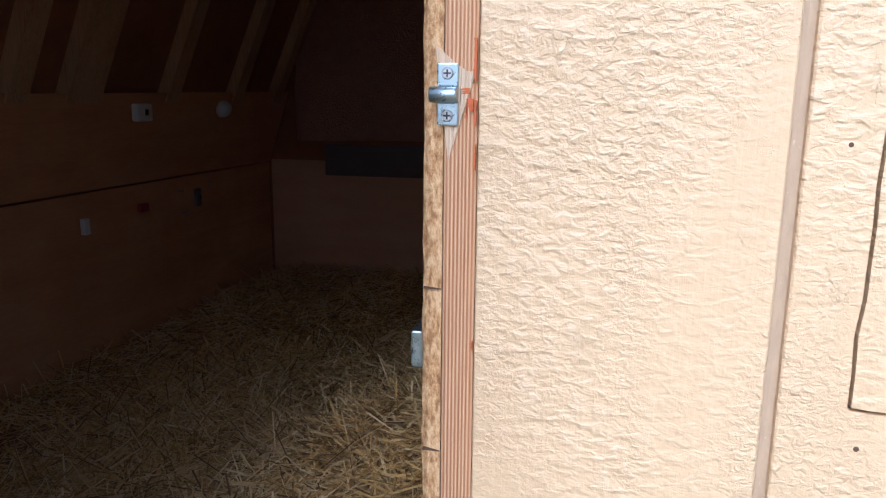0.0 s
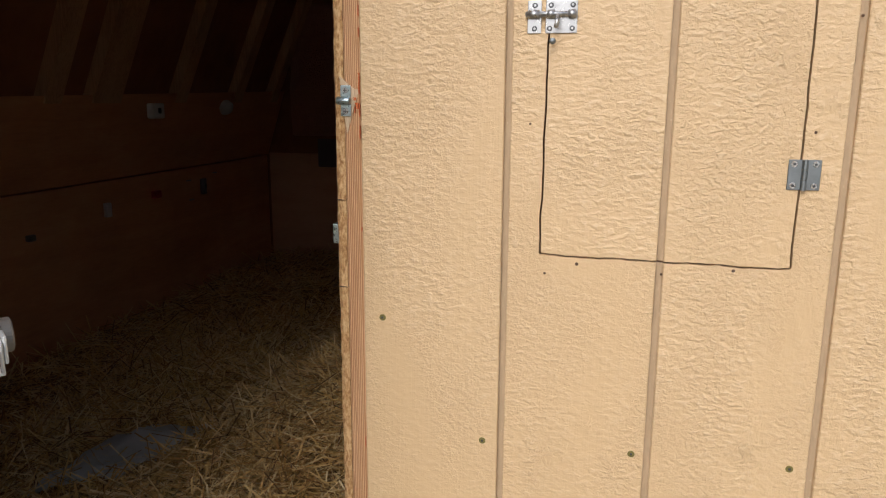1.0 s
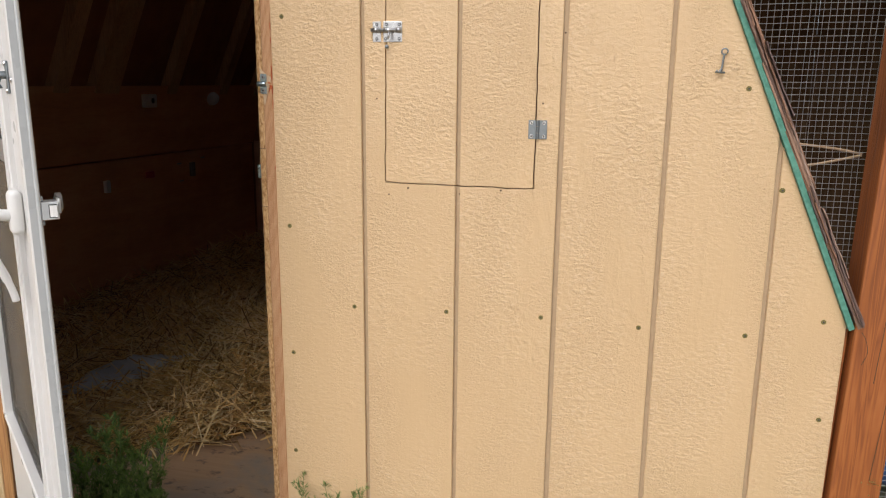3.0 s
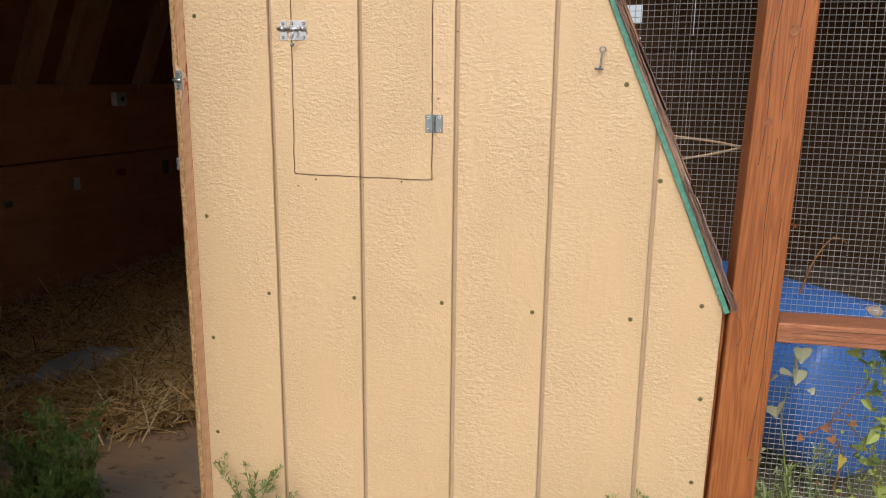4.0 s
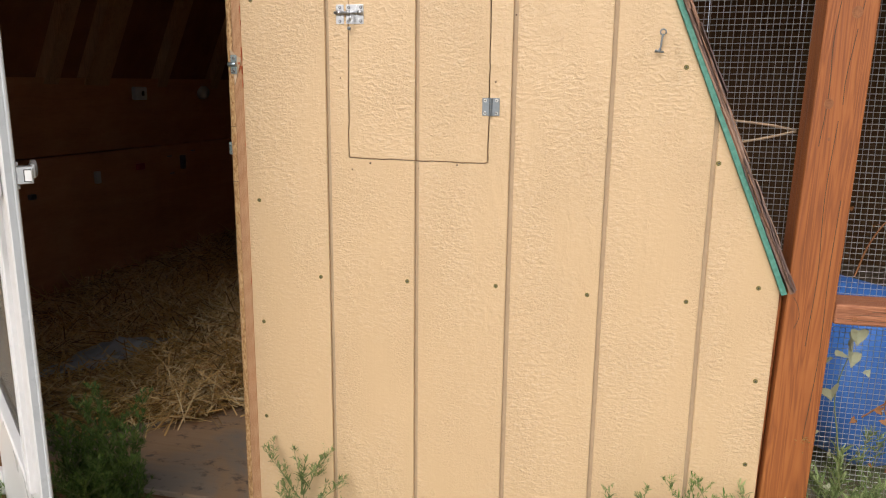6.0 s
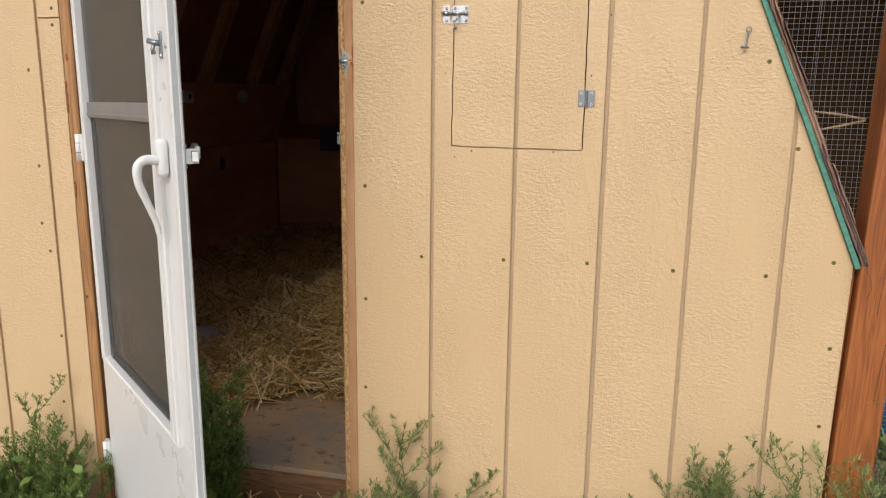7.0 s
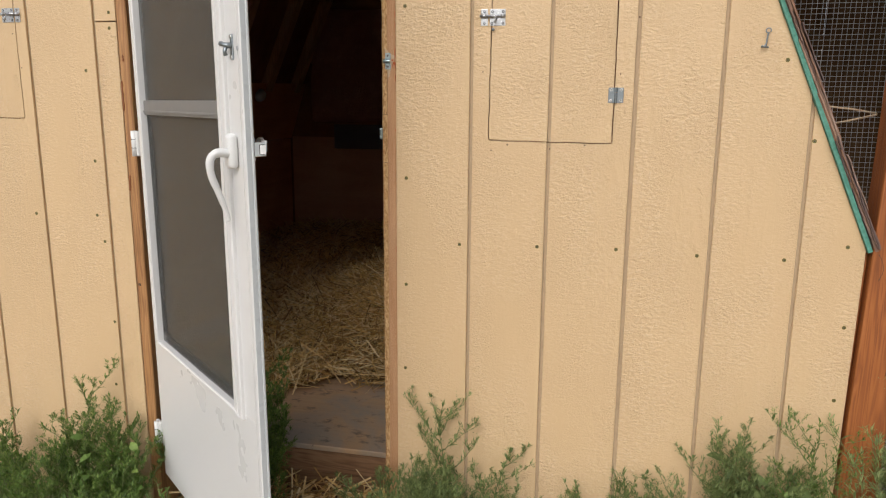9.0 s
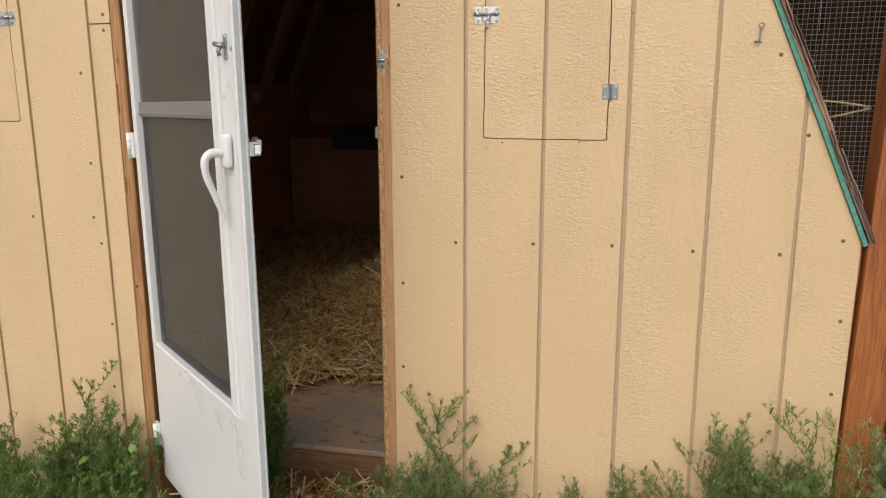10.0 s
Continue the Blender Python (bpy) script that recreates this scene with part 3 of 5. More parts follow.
bm = bmesh.new()
box(bm, SIDE_L + 0.03, SIDE_R - 0.06, 0.17, BACK, FLOOR - 0.018, FLOOR, 0.002)
floor = tagged(to_ob("floor", bm, FLOORPLY), "worn grey-brown plywood floor, stained and dusty", "floor", kind="structure")
bm = bmesh.new()
box(bm, SIDE_L + 0.03, SIDE_R - 0.06, 0.172, 0.21, 0.050, FLOOR - 0.019, 0.004)
part("rim_board", bm, SILLWOOD, floor, "rough brown rim board below the floor")
bm = bmesh.new()
box(bm, SIDE_L + 0.03, SIDE_R - 0.06, 0.188, 0.23, GROUND - 0.05, 0.045, 0.004)
part("skid_board", bm, SILLWOOD, floor, "brown ground skid board")

for side, label in ((1, "steep shingled shed roof with a green metal edge"), (-1, "steep lower roof of the shed, bare sheathing inside")):
    foot = Vector((ROOF_FOOT[0], 0, ROOF_FOOT[1])) if side > 0 else Vector((FOOT_L, 0, ROOF_FOOT[1]))
    up = Vector((-side, 0, ROOF_UP)).normalized()
    out = Vector((side * ROOF_UP, 0, 1)).normalized()
    L = (TOP - ROOF_FOOT[1]) / up.z

    def sheet(bm, s0, s1, y0, y1, h0, h1):
        c = [[bm.verts.new(foot + up * s + out * h + Vector((0, y, 0))) for s, h in ((s0, h0), (s1, h0), (s1, h1), (s0, h1))] for y in (y0, y1)]
        for k in range(4):
            bm.faces.new((c[0][k], c[1][k], c[1][(k + 1) % 4], c[0][(k + 1) % 4]))
        bm.faces.new(c[0][::-1])
        bm.faces.new(c[1])
        bmesh.ops.recalc_face_normals(bm, faces=bm.faces[:])
        return bm

    roof = tagged(to_ob("roof_right" if side > 0 else "roof_left", sheet(bmesh.new(), 0.0, L, 0.0135, BACK + 0.1, 0.001, 0.012), DECK), label, "roof", kind="structure")
    part("drip_edge", sheet(bmesh.new(), -0.012, L, -0.012, 0.012, 0.000, 0.0102), GREEN, roof, "chipped green painted edge strip")
    rng = random.Random(5 + side)
    for c in range(11):
        s0 = -0.015 + c * 0.132
        for k in range(2 if side < 0 else 8):
            lift = 0.006 + rng.uniform(-0.0015, 0.0025)
            bmx = bmesh.new()
            y0 = -0.014 + rng.uniform(-0.006, 0.005) if k == 0 else k * 0.33 + 0.003
            y1 = (k + 1) * 0.33 if side > 0 else (BACK + 0.1 if k else 0.33)
            c8 = []
            for y in (y0, y1):
                c8.append([bmx.verts.new(foot + up * s + out * h + Vector((0, y, 0))) for s, h in ((s0, 0.0115 + lift * 0.5), (s0 + 0.27, 0.0085), (s0 + 0.27, 0.0112), (s0, 0.0150 + lift))])
            for q in range(4):
                bmx.faces.new((c8[0][q], c8[1][q], c8[1][(q + 1) % 4], c8[0][(q + 1) % 4]))
            bmx.faces.new(c8[0][::-1])
            bmx.faces.new(c8[1])
            bmesh.ops.recalc_face_normals(bmx, faces=bmx.faces[:])
            part("shingle", bmx, SHINGLE, roof)
        # curled and split layers along the front edge
        for k in range(5 if side > 0 else 0):
            sa = max(-0.010, s0 + rng.uniform(-0.03, 0.05))
            sb = sa + rng.uniform(0.10, 0.22)
            h0 = 0.0105 + k * 0.0034 + rng.uniform(-0.001, 0.001)
            curl = rng.uniform(-0.001, 0.004)
            y0, y1 = -0.017 + rng.uniform(-0.007, 0.010), 0.12 + 0.03 * k
            bmx = bmesh.new()
            prev = None
            for q in range(9):
                f = q / 8
                sq = sa + (sb - sa) * f
                h = h0 + curl * (1 - f) ** 2 + 0.0012 * noise.noise((sq * 40, k * 3.1, c))
                yq = y0 + 0.006 * noise.noise((sq * 55, k, c * 2.0))
                row = [bmx.verts.new(foot + up * sq + out * hh + Vector((0, yy, 0))) for yy, hh in ((yq, h), (y1, h - 0.001), (y1, h + 0.0008), (yq, h + 0.0022))]
                if prev:
                    for w in range(4):
                        bmx.faces.new((prev[w], row[w], row[(w + 1) % 4], prev[(w + 1) % 4]))
                else:
                    bmx.faces.new(row[::-1])
                prev = row
            bmx.faces.new(prev)
            bmesh.ops.recalc_face_normals(bmx, faces=bmx.faces[:])
            part("shingle", bmx, SHINGLE, roof)
    if side < 0:
        for y in (0.5, 1.15, 1.72, 2.02, 2.69, 3.33, 3.85):
            w = 0.20 if 1.9 < y < 2.1 else 0.10
            part("rafter", sheet(bmesh.new(), 0.475, L, y, y + w, -0.060, 0.0), RAFTER, roof)
    else:
        for y in (0.5, 1.15, 1.8, 2.45, 3.1, 3.75):
            part("rafter", sheet(bmesh.new(), 0.05, L, y, y + 0.04, -0.089, 0.0), RAFTER, roof)
# Upper roof is out of view; added so the shed's inside stays dark.
bm = bmesh.new()
for s, x0 in ((1, xa), (-1, xb)):
    v = [bm.verts.new(p) for p in ((x0 + 0.03 * s, -0.02, TOP - 0.01), (mid, -0.02, TOP + 0.57), (mid, BACK + 0.1, TOP + 0.57), (x0 + 0.03 * s, BACK + 0.1, TOP - 0.01))]
    u = [bm.verts.new(p.co + Vector((0, 0, 0.03))) for p in v]
    bm.faces.new(v)
    bm.faces.new(u[::-1])
    for k in range(4):
        bm.faces.new((v[k], u[k], u[(k + 1) % 4], v[(k + 1) % 4]))
bmesh.ops.recalc_face_normals(bm, faces=bm.faces[:])
tagged(to_ob("roof_top", bm, DECK), "unseen upper roof slopes that close the shed", "roof", kind="structure")

# ---- door jambs ----
bm = bmesh.new()
box(bm, -0.1005, -0.0765, 0.003, 0.092, GROUND, 2.12, 0.002)
jamb_r = tagged(to_ob("trim_door_right", bm, FLUTED), "fluted reddish timber jamb beside the siding", "door jamb", kind="structure")
bm = bmesh.new()
zs = np.linspace(GROUND, 2.12, 150)
prev = None
rng = random.Random(8)
for z in zs:
    e = -0.1160 + 0.0016 * noise.noise((0, 1.0, z * 55)) + 0.0012 * noise.noise((0, 2.0, z * 14))
    f = 0.0065 + 0.0015 * noise.noise((3, 2.0, z * 60))
    row = [bm.verts.new(p) for p in ((-0.1008, f - 0.002, z), (-0.109, f + 0.001 * noise.noise((9, 0, z * 40)), z), (e, f + 0.003, z), (e + 0.001, 0.09, z), (-0.1008, 0.09, z))]
    if prev:
        for k in range(4):
            bm.faces.new((prev[k], prev[k + 1], row[k + 1], row[k]))
    prev = row
bmesh.ops.recalc_face_normals(bm, faces=bm.faces[:])
part("sawn_edge", bm, SAWN, jamb_r, "rough sawn splintered edge", True)
for z in (1.213, 1.086):
    bm = bmesh.new()
    box(bm, -0.1148, -0.1012, 0.0040, 0.02, z, z + 0.0007)
    part("saw_crack", bm, NAILDARK, jamb_r)
bm = bmesh.new()
box(bm, DOOR_L + 0.006, -0.862, -0.006, 0.09, GROUND, 2.12, 0.003)
jamb_l = tagged(to_ob("trim_door_left", bm, JAMBWOOD), "weathered brown timber jamb that carries the door hinges", "door jamb", kind="structure")
bm = bmesh.new()
disc(bm, -0.884, 0.700, -0.0055, 0.0055, 0.0008, 10)
part("knot_hole", bm, NAILDARK, jamb_l, "dark knot hole")
rng = random.Random(14)
for xc, za, zb in ((-0.8915, 1.215, 1.30), (-0.8905, 0.985, 1.03), (-0.882, 1.355, 1.372)):
    left_edge = [(xc - rng.uniform(0.0008, 0.0022), za + (zb - za) * k / 9) for k in range(10)]
    right_edge = [(xc + rng.uniform(0.0010, 0.0052), za + (zb - za) * k / 9) for k in range(9, -1, -1)]
    bm = bmesh.new()
    slab(bm, right_edge[::-1] + left_edge[::-1], -0.0085, -0.0050, 0.0004)
    part("bark_patch", bm, KNOT, jamb_l, "ragged red-brown bark remnant")
bm = bmesh.new()
box(bm, -0.862, -0.116, 0.02, 0.09, 2.08, 2.12, 0.003)
tagged(to_ob("trim_door_head", bm, JAMBWOOD), "brown timber head of the doorway", "door jamb", kind="structure")

# ---- storm door, standing open ----
DOOR_AT, DOOR_TURN = (-0.827, -0.03, 0.10), -39.8
door = thing("storm_door", "white metal storm door with grey screen window, standing half open", "door", DOOR_AT, rz=DOOR_TURN)
door.rotation_euler[0] = radians(0.20)
z0d = -DOOR_AT[2]


def dz(z):
    return z + z0d


bm = bmesh.new()
box(bm, 0.0, 0.7555, 0.0, 0.018, dz(0.10), dz(0.5486), 0.0003)
leaf = part("kick_panel", bm, WHITE, door, "plain white lower panel")
for name, x0, x1, za, zb in (("hinge_stile", 0.0, 0.050, 0.549, 2.05), ("latch_stile", 0.684, 0.7555, 0.549, 2.05), ("edge_fold", 0.7562, 0.772, 0.10, 2.05), ("top_rail", 0.051, 0.683, 1.97, 2.05)):
    bm = bmesh.new()
    box(bm, x0, x1, 0.0, 0.018, dz(za), dz(zb), 0.0003 if name != "edge_fold" else 0.002)
    part(name, bm, WHITE, door)
bm = bmesh.new()
box(bm, 0.7725, 0.7765, 0.012, 0.0185, dz(0.10), dz(2.05), 0.002)
part("edge_flange", bm, GREYFLANGE, door, "grey-white stepped latch edge")
bm = bmesh.new()
box(bm, 0.7722, 0.7732, 0.002, 0.0118, dz(0.10), dz(2.05))
part("edge_shadow_strip", bm, GREYFLANGE, door)
# raised moulding round the window
for name, poly in (("window_moulding_left", [(0.034, 0.538), (0.062, 0.552), (0.062, 1.955), (0.034, 1.99)]),
                   ("window_moulding_right", [(0.652, 0.550), (0.696, 0.537), (0.696, 1.99), (0.652, 1.955)]),
                   ("window_moulding_low", [(0.034, 0.538), (0.696, 0.537), (0.652, 0.550), (0.062, 0.552)])):
    bm = bmesh.new()
    slab(bm, [(x, dz(z)) for x, z in poly], -0.010, 0.017, 0.003)
    part(name, bm, WHITE, door)
bm = bmesh.new()
slab(bm, [(0.672, dz(0.548)), (0.6745, dz(0.547)), (0.6745, dz(1.98)), (0.672, dz(1.98))], -0.0118, -0.008, 0.0004)
part("moulding_bead", bm, WHITE, door)
bm = bmesh.new()
box(bm, 0.062, 0.652, 0.0085, 0.0095, dz(0.551), dz(1.955))
part("insect_screen", bm, SCREEN, door, "dark grey insect screen")
for name, x0, x1, za, zb in (("sash_stile_left", 0.063, 0.088, 0.577, 1.204), ("sash_stile_low", 0.089, 0.651, 0.553, 0.576)):
    bm = bmesh.new()
    box(bm, x0, x1, 0.0102, 0.0135, dz(za), dz(zb), 0.002)
    part(name, bm, GALV, door)
bm = bmesh.new()
box(bm, 0.063, 0.651, 0.0015, 0.0078, dz(1.207), dz(1.246), 0.0015)
sash = part("sash_rail", bm, SASHGREY, door, "grey-white cross rail of the screen window")
bm = bmesh.new()
box(bm, 0.063, 0.651, -0.0005, 0.0013, dz(1.213), dz(1.219), 0.0005)
part("rail_lip", bm, SASHGREY, sash)
bm = bmesh.new()
box(bm, 0.062, 0.652, 0.0142, 0.0158, dz(0.551), dz(1.955))
glass = Nodes("dark_window_glass", 0.06)
glass.bsdf.inputs["Transmission Weight"].default_value = 0.85
pane = part("window_pane", bm, glass.out((0.8, 0.82, 0.80)), door)
pane.visible_shadow = False
# lever handle
bm = bmesh.new()
box(bm, 0.707, 0.741, -0.021, 0.0, dz(1.107), dz(1.180), 0.012, 5)
plate = part("handle_plate", bm, WHITEPLASTIC, door, "rounded white plastic handle body", True)
bm = bmesh.new()
tube(bm, curve_pts([(0.727, -0.018, dz(1.139)), (0.727, -0.042, dz(1.141)), (0.725, -0.056, dz(1.128)), (0.724, -0.056, dz(1.099)), (0.723, -0.046, dz(1.070)), (0.722, -0.035, dz(1.041)), (0.721, -0.027, dz(1.015)), (0.721, -0.024, dz(0.999))], 6),
     [0.0092] * 8 + [0.0085] * 8 + [0.0076] * 8 + [0.0068] * 8 + [0.0056] * 11, 12)
part("handle_lever", bm, WHITEPLASTIC, plate, "curved white pull lever", True)
bm = bmesh.new()
box(bm, 0.740, 0.7755, 0.0188, 0.0430, dz(1.134), dz(1.162), 0.0012, 2)
latch = part("latch_case", bm, GREYFLANGE, door, "white metal spring latch case")
for name, ya, yb, za, zb in (("bolt_frame", 0.0285, 0.0420, 1.1585, 1.1608), ("bolt_frame", 0.0285, 0.0420, 1.1352, 1.1375), ("bolt_frame", 0.0398, 0.0420, 1.1376, 1.1584)):
    bm = bmesh.new()
    box(bm, 0.7757, 0.7785, ya, yb, dz(za), dz(zb), 0.0004)
    part(name, bm, GREYFLANGE, latch)
bm = bmesh.new()
box(bm, 0.7752, 0.7760, 0.0284, 0.0397, dz(1.1376), dz(1.1584))
part("bolt_recess", bm, DARKMETAL, latch)
bm = bmesh.new()
prof = [(0.0296, 0.7762), (0.0330, 0.7800), (0.0388, 0.7835), (0.0388, 0.7762)]
lo, hi = [[bm.verts.new((x, y, dz(z))) for y, x in prof] for z in (1.1390, 1.1570)]
bm.faces.new(lo)
bm.faces.new(hi[::-1])
for k in range(4):
    bm.faces.new((lo[k], hi[k], hi[(k + 1) % 4], lo[(k + 1) % 4]))
bmesh.ops.recalc_face_normals(bm, faces=bm.faces[:])
part("latch_bolt", bm, WHITEPLASTIC, latch, "bevelled pale spring bolt")
bm = bmesh.new()
box(bm, 0.752, 0.7745, 0.0432, 0.0462, dz(1.143), dz(1.166), 0.0008)
part("case_tab", bm, GREYFLANGE, latch)
bm = bmesh.new()
tube(bm, [(0.734, 0.0434, dz(1.156)), (0.734, 0.0450, dz(1.156)), (0.734, 0.0460, dz(1.156)), (0.734, 0.0530, dz(1.156)), (0.734, 0.0545, dz(1.156))], [0.0085, 0.0085, 0.0150, 0.0150, 0.0130], 28)
part("inner_knob", bm, SASHGREY, latch, "ribbed grey round inner knob")
for z in (1.1285, 1.1675):
    bm = bmesh.new()
    tube(bm, [(0.766, 0.0186, dz(z)), (0.766, 0.0225, dz(z))], 0.0036, 10)
    part("screw", bm, GREYFLANGE, latch)
# turn latch
bm = bmesh.new()
box(bm, 0.727, 0.739, -0.0035, 0.0, dz(1.326), dz(1.376), 0.002)
turn = part("turn_latch_plate", bm, GALV, door, "small grey metal turn latch")
bm = bmesh.new()
tube(bm, [(0.733, -0.002, dz(1.354)), (0.730, -0.012, dz(1.354)), (0.719, -0.016, dz(1.357)), (0.713, -0.016, dz(1.358))], [0.006, 0.0055, 0.0042, 0.0055], 10)
tube(bm, [(0.729, -0.012, dz(1.352)), (0.727, -0.015, dz(1.342)), (0.728, -0.013, dz(1.334))], [0.0042, 0.0036, 0.0046], 8)
part("turn_latch_knob", bm, GALV, turn, "", True)
for x, z, y in ((0.733, 1.371, -0.0036), (0.733, 1.331, -0.0036), (0.759, 1.347, -0.0005)):
    bm = bmesh.new()
    disc(bm, x, dz(z), y, 0.0045 if x < 0.71 else 0.005, 0.0018)
    part("screw", bm, ZINC, door)
for z in (1.125, 0.235, 1.90):
    bm = bmesh.new()
    box(bm, -0.036, -0.003, -0.008, 0.004, dz(z - 0.036), dz(z + 0.036), 0.003)
    hng = part("hinge", bm, WHITEPLASTIC, door, "white metal door hinge")
    bm = bmesh.new()
    tube(bm, [(-0.014, -0.011, dz(z - 0.036)), (-0.014, -0.011, dz(z + 0.036))], 0.008, 12)
    part("knuckle", bm, WHITEPLASTIC, hng, "", True)
    bm = bmesh.new()
    disc(bm, -0.028, dz(z - 0.020), -0.008, 0.0045, 0.002)
    disc(bm, -0.028, dz(z + 0.020), -0.008, 0.0045, 0.002)
    part("screw", bm, KNOT, hng, "rusty screw heads")
    for q in (-0.0125, 0.0125):
        bm = bmesh.new()
        tube(bm, [(-0.014, -0.011, dz(z + q - 0.0008)), (-0.014, -0.011, dz(z + q + 0.0008))], 0.0083, 12)
        part("knuckle_joint", bm, DARKMETAL, hng)

# ---- hardware on the siding ----
SCREWS = [(-0.048, 1.046), (-0.049, 0.752), (-0.052, 0.508), (0.100, 0.872), (0.308, 0.876), (0.510, 0.879), (0.708, 0.873), (0.911, 0.873),
          (1.049, 0.912), (1.062, 0.712), (1.059, 0.522), (0.951, 1.162), (0.875, 1.348), (-0.050, 1.488), (-1.231, 0.903), (-1.016, 0.906),
          (-0.997, 0.826), (-0.987, 0.573), (-1.001, 0.367), (-1.011, 1.330), (-1.007, 1.069), (-0.921, 1.490), (-0.923, 1.447), (-1.44, 0.90), (-1.64, 0.905)]
for x, z in SCREWS:
    bm = bmesh.new()
    disc(bm, x, z, 0.0005, 0.0056, 0.0009, 12)
    s = to_ob("siding_screw", bm, SCREWGREEN)
    tagged(s, "greenish coated screw head sunk in the tan siding", "screw", "siding screws")
    bm = bmesh.new()
    box(bm, x - 0.0015, x + 0.0015, -0.0011, -0.0002, z - 0.0015, z + 0.0015)
    part("recess", bm, DARKMETAL, s)
for x, z, r in ((0.156, 1.323, 0.003), (0.498, 1.317, 0.0035), (0.181, 1.125, 0.0035), (0.223, 1.140, 0.0045), (0.332, 1.131, 0.003), (0.419, 1.142, 0.004),
                (0.536, 1.451, 0.003), (-1.249, 1.436, 0.0035), (-1.230, 1.339, 0.0035)):
    bm = bmesh.new()
    disc(bm, x, z, 0.0004 if abs(x - 0.332) > 0.01 and abs(x - 0.536) > 0.01 else 0.0062, r * 0.62, 0.0007, 9)
    tagged(to_ob("nail", bm, NAILDARK), "dark rusty nail head in the siding", "nail", "siding nails")


def barrel_bolt(at, flip=1, label="bright zinc barrel bolt across the hatch edge"):
    x, z = at
    t = thing("barrel_bolt", label, "bolt", (x, -0.004, z), "hatch bolts")
    def bx(name, a, b, y0, y1, za, zb, mat=ZINC, parent=t, bev=0.0015):
        a, b = sorted((x + flip * a, x + flip * b))
        bm = bmesh.new()
        box(bm, a, b, y0, y1, z + za, z + zb, bev, 2)
        return part(name, bm, mat, parent)
    keeper = bx("keeper_plate", -0.031, -0.0135, -0.0018, -0.0003, -0.020, 0.020)
    body = bx("body_plate", -0.0085, 0.031, -0.0018, -0.0003, -0.020, 0.020)
    for name, parent, a, b in (("keeper_loop", keeper, -0.029, -0.016), ("guide", body, -0.006, 0.003), ("guide", body, 0.020, 0.029)):
        bm = bmesh.new()
        a, b = sorted((x + flip * a, x + flip * b))
        tube(bm, [(a, -0.0045, z + 0.003), (b, -0.0045, z + 0.003)], 0.0056, 12)
        part(name, bm, ZINC, parent, "", True)
    bm = bmesh.new()
    a, b = sorted((x + flip * -0.033, x + flip * 0.030))
    tube(bm, [(a, -0.0062, z + 0.003), (b, -0.0062, z + 0.003)], 0.0036, 12)
    rod = part("rod", bm, ZINC, t, "", True)
    bm = bmesh.new()
    tube(bm, [(x + flip * 0.007, -0.010, z + 0.002), (x + flip * 0.007, -0.016, z - 0.006), (x + flip * 0.006, -0.018, z - 0.014)], [0.0022, 0.0022, 0.003], 10)
    part("finger_knob", bm, ZINC, rod, "", True)
    for sx, sz in ((-0.022, 0.014), (-0.022, -0.014), (-0.002, 0.014), (0.025, 0.014), (0.025, -0.014), (-0.003, -0.014)):
        bm = bmesh.new()
        disc(bm, x + flip * sx, z + sz, -0.0018, 0.0034, 0.0010, 12)
        p = body if sx > -0.01 else keeper
        s = part("screw", bm, SCREWDARK, p)
        bm = bmesh.new()
        disc(bm, x + flip * sx, z + sz, -0.0029, 0.0017, 0.0005, 8)
        part("screw_centre", bm, ZINC, p)
    return t


barrel_bolt((0.1800, 1.4555))
barrel_bolt((-1.247, 1.488), -1, "bright zinc barrel bolt on the raised hatch")
bm = bmesh.new()
tube(bm, [(0.180, 0.0, 1.427), (0.181, -0.010, 1.426), (0.182, -0.013, 1.4255)], [0.0018, 0.0018, 0.0018], 8)
tube(bm, [(0.182, -0.013, 1.4255), (0.1822, -0.0145, 1.4253)], [0.0042, 0.003], 10)
tagged(to_ob("loose_screw", bm, GALV, smooth=True), "half-driven steel screw below the barrel bolt", "screw")


def butt_hinge(x, z, group):
    t = thing("butt_hinge", "dull grey galvanised hinge on the hatch edge", "hinge", (x, -0.002, z), group)
    for s in (-1, 1):
        bm = bmesh.new()
        a, b = sorted((x + s * 0.003, x + s * 0.0185))
        box(bm, a, b, -0.0022, -0.0003, z - 0.0185, z + 0.0185, 0.0006)
        l = part("hinge_leaf", bm, GALV, t)
        for sz in (-0.013, 0.013):
            bm = bmesh.new()
            disc(bm, x + s * 0.012, z + sz, -0.0022, 0.0040, 0.0010, 12)
            part("screw", bm, WHITEMETAL, l)
            bm = bmesh.new()
            disc(bm, x + s * 0.012, z + sz, -0.0033, 0.0018, 0.0005, 8)
            part("screw_centre", bm, SCREWDARK, l)
    for k in range(3):
        bm = bmesh.new()
        za = z - 0.0185 + k * 0.0125
        tube(bm, [(x, -0.0035, za), (x, -0.0035, za + 0.0120)], 0.0033, 10)
        part("knuckle", bm, GALV, t)
    return t


butt_hinge(0.4895, 1.266, "hatch hinges")
# hook and eye
t = thing("hook_latch", "small grey steel hook hanging on the siding", "hook", (0.822, -0.004, 1.378))
bm = bmesh.new()
ring = [(0.826 + 0.0055 * math.cos(a), -0.010, 1.414 + 0.0055 * math.sin(a)) for a in np.linspace(-0.6, 5.3, 14)]
tube(bm, ring, 0.0016, 6)
part("eye", bm, GALV, t, "", True)
bm = bmesh.new()
tube(bm, curve_pts([(0.8255, -0.011, 1.409), (0.824, -0.011, 1.398), (0.823, -0.011, 1.386), (0.819, -0.012, 1.378), (0.813, -0.012, 1.380)], 5), 0.0019, 8)
part("hook_arm", bm, GALV, t, "", True)
bm = bmesh.new()
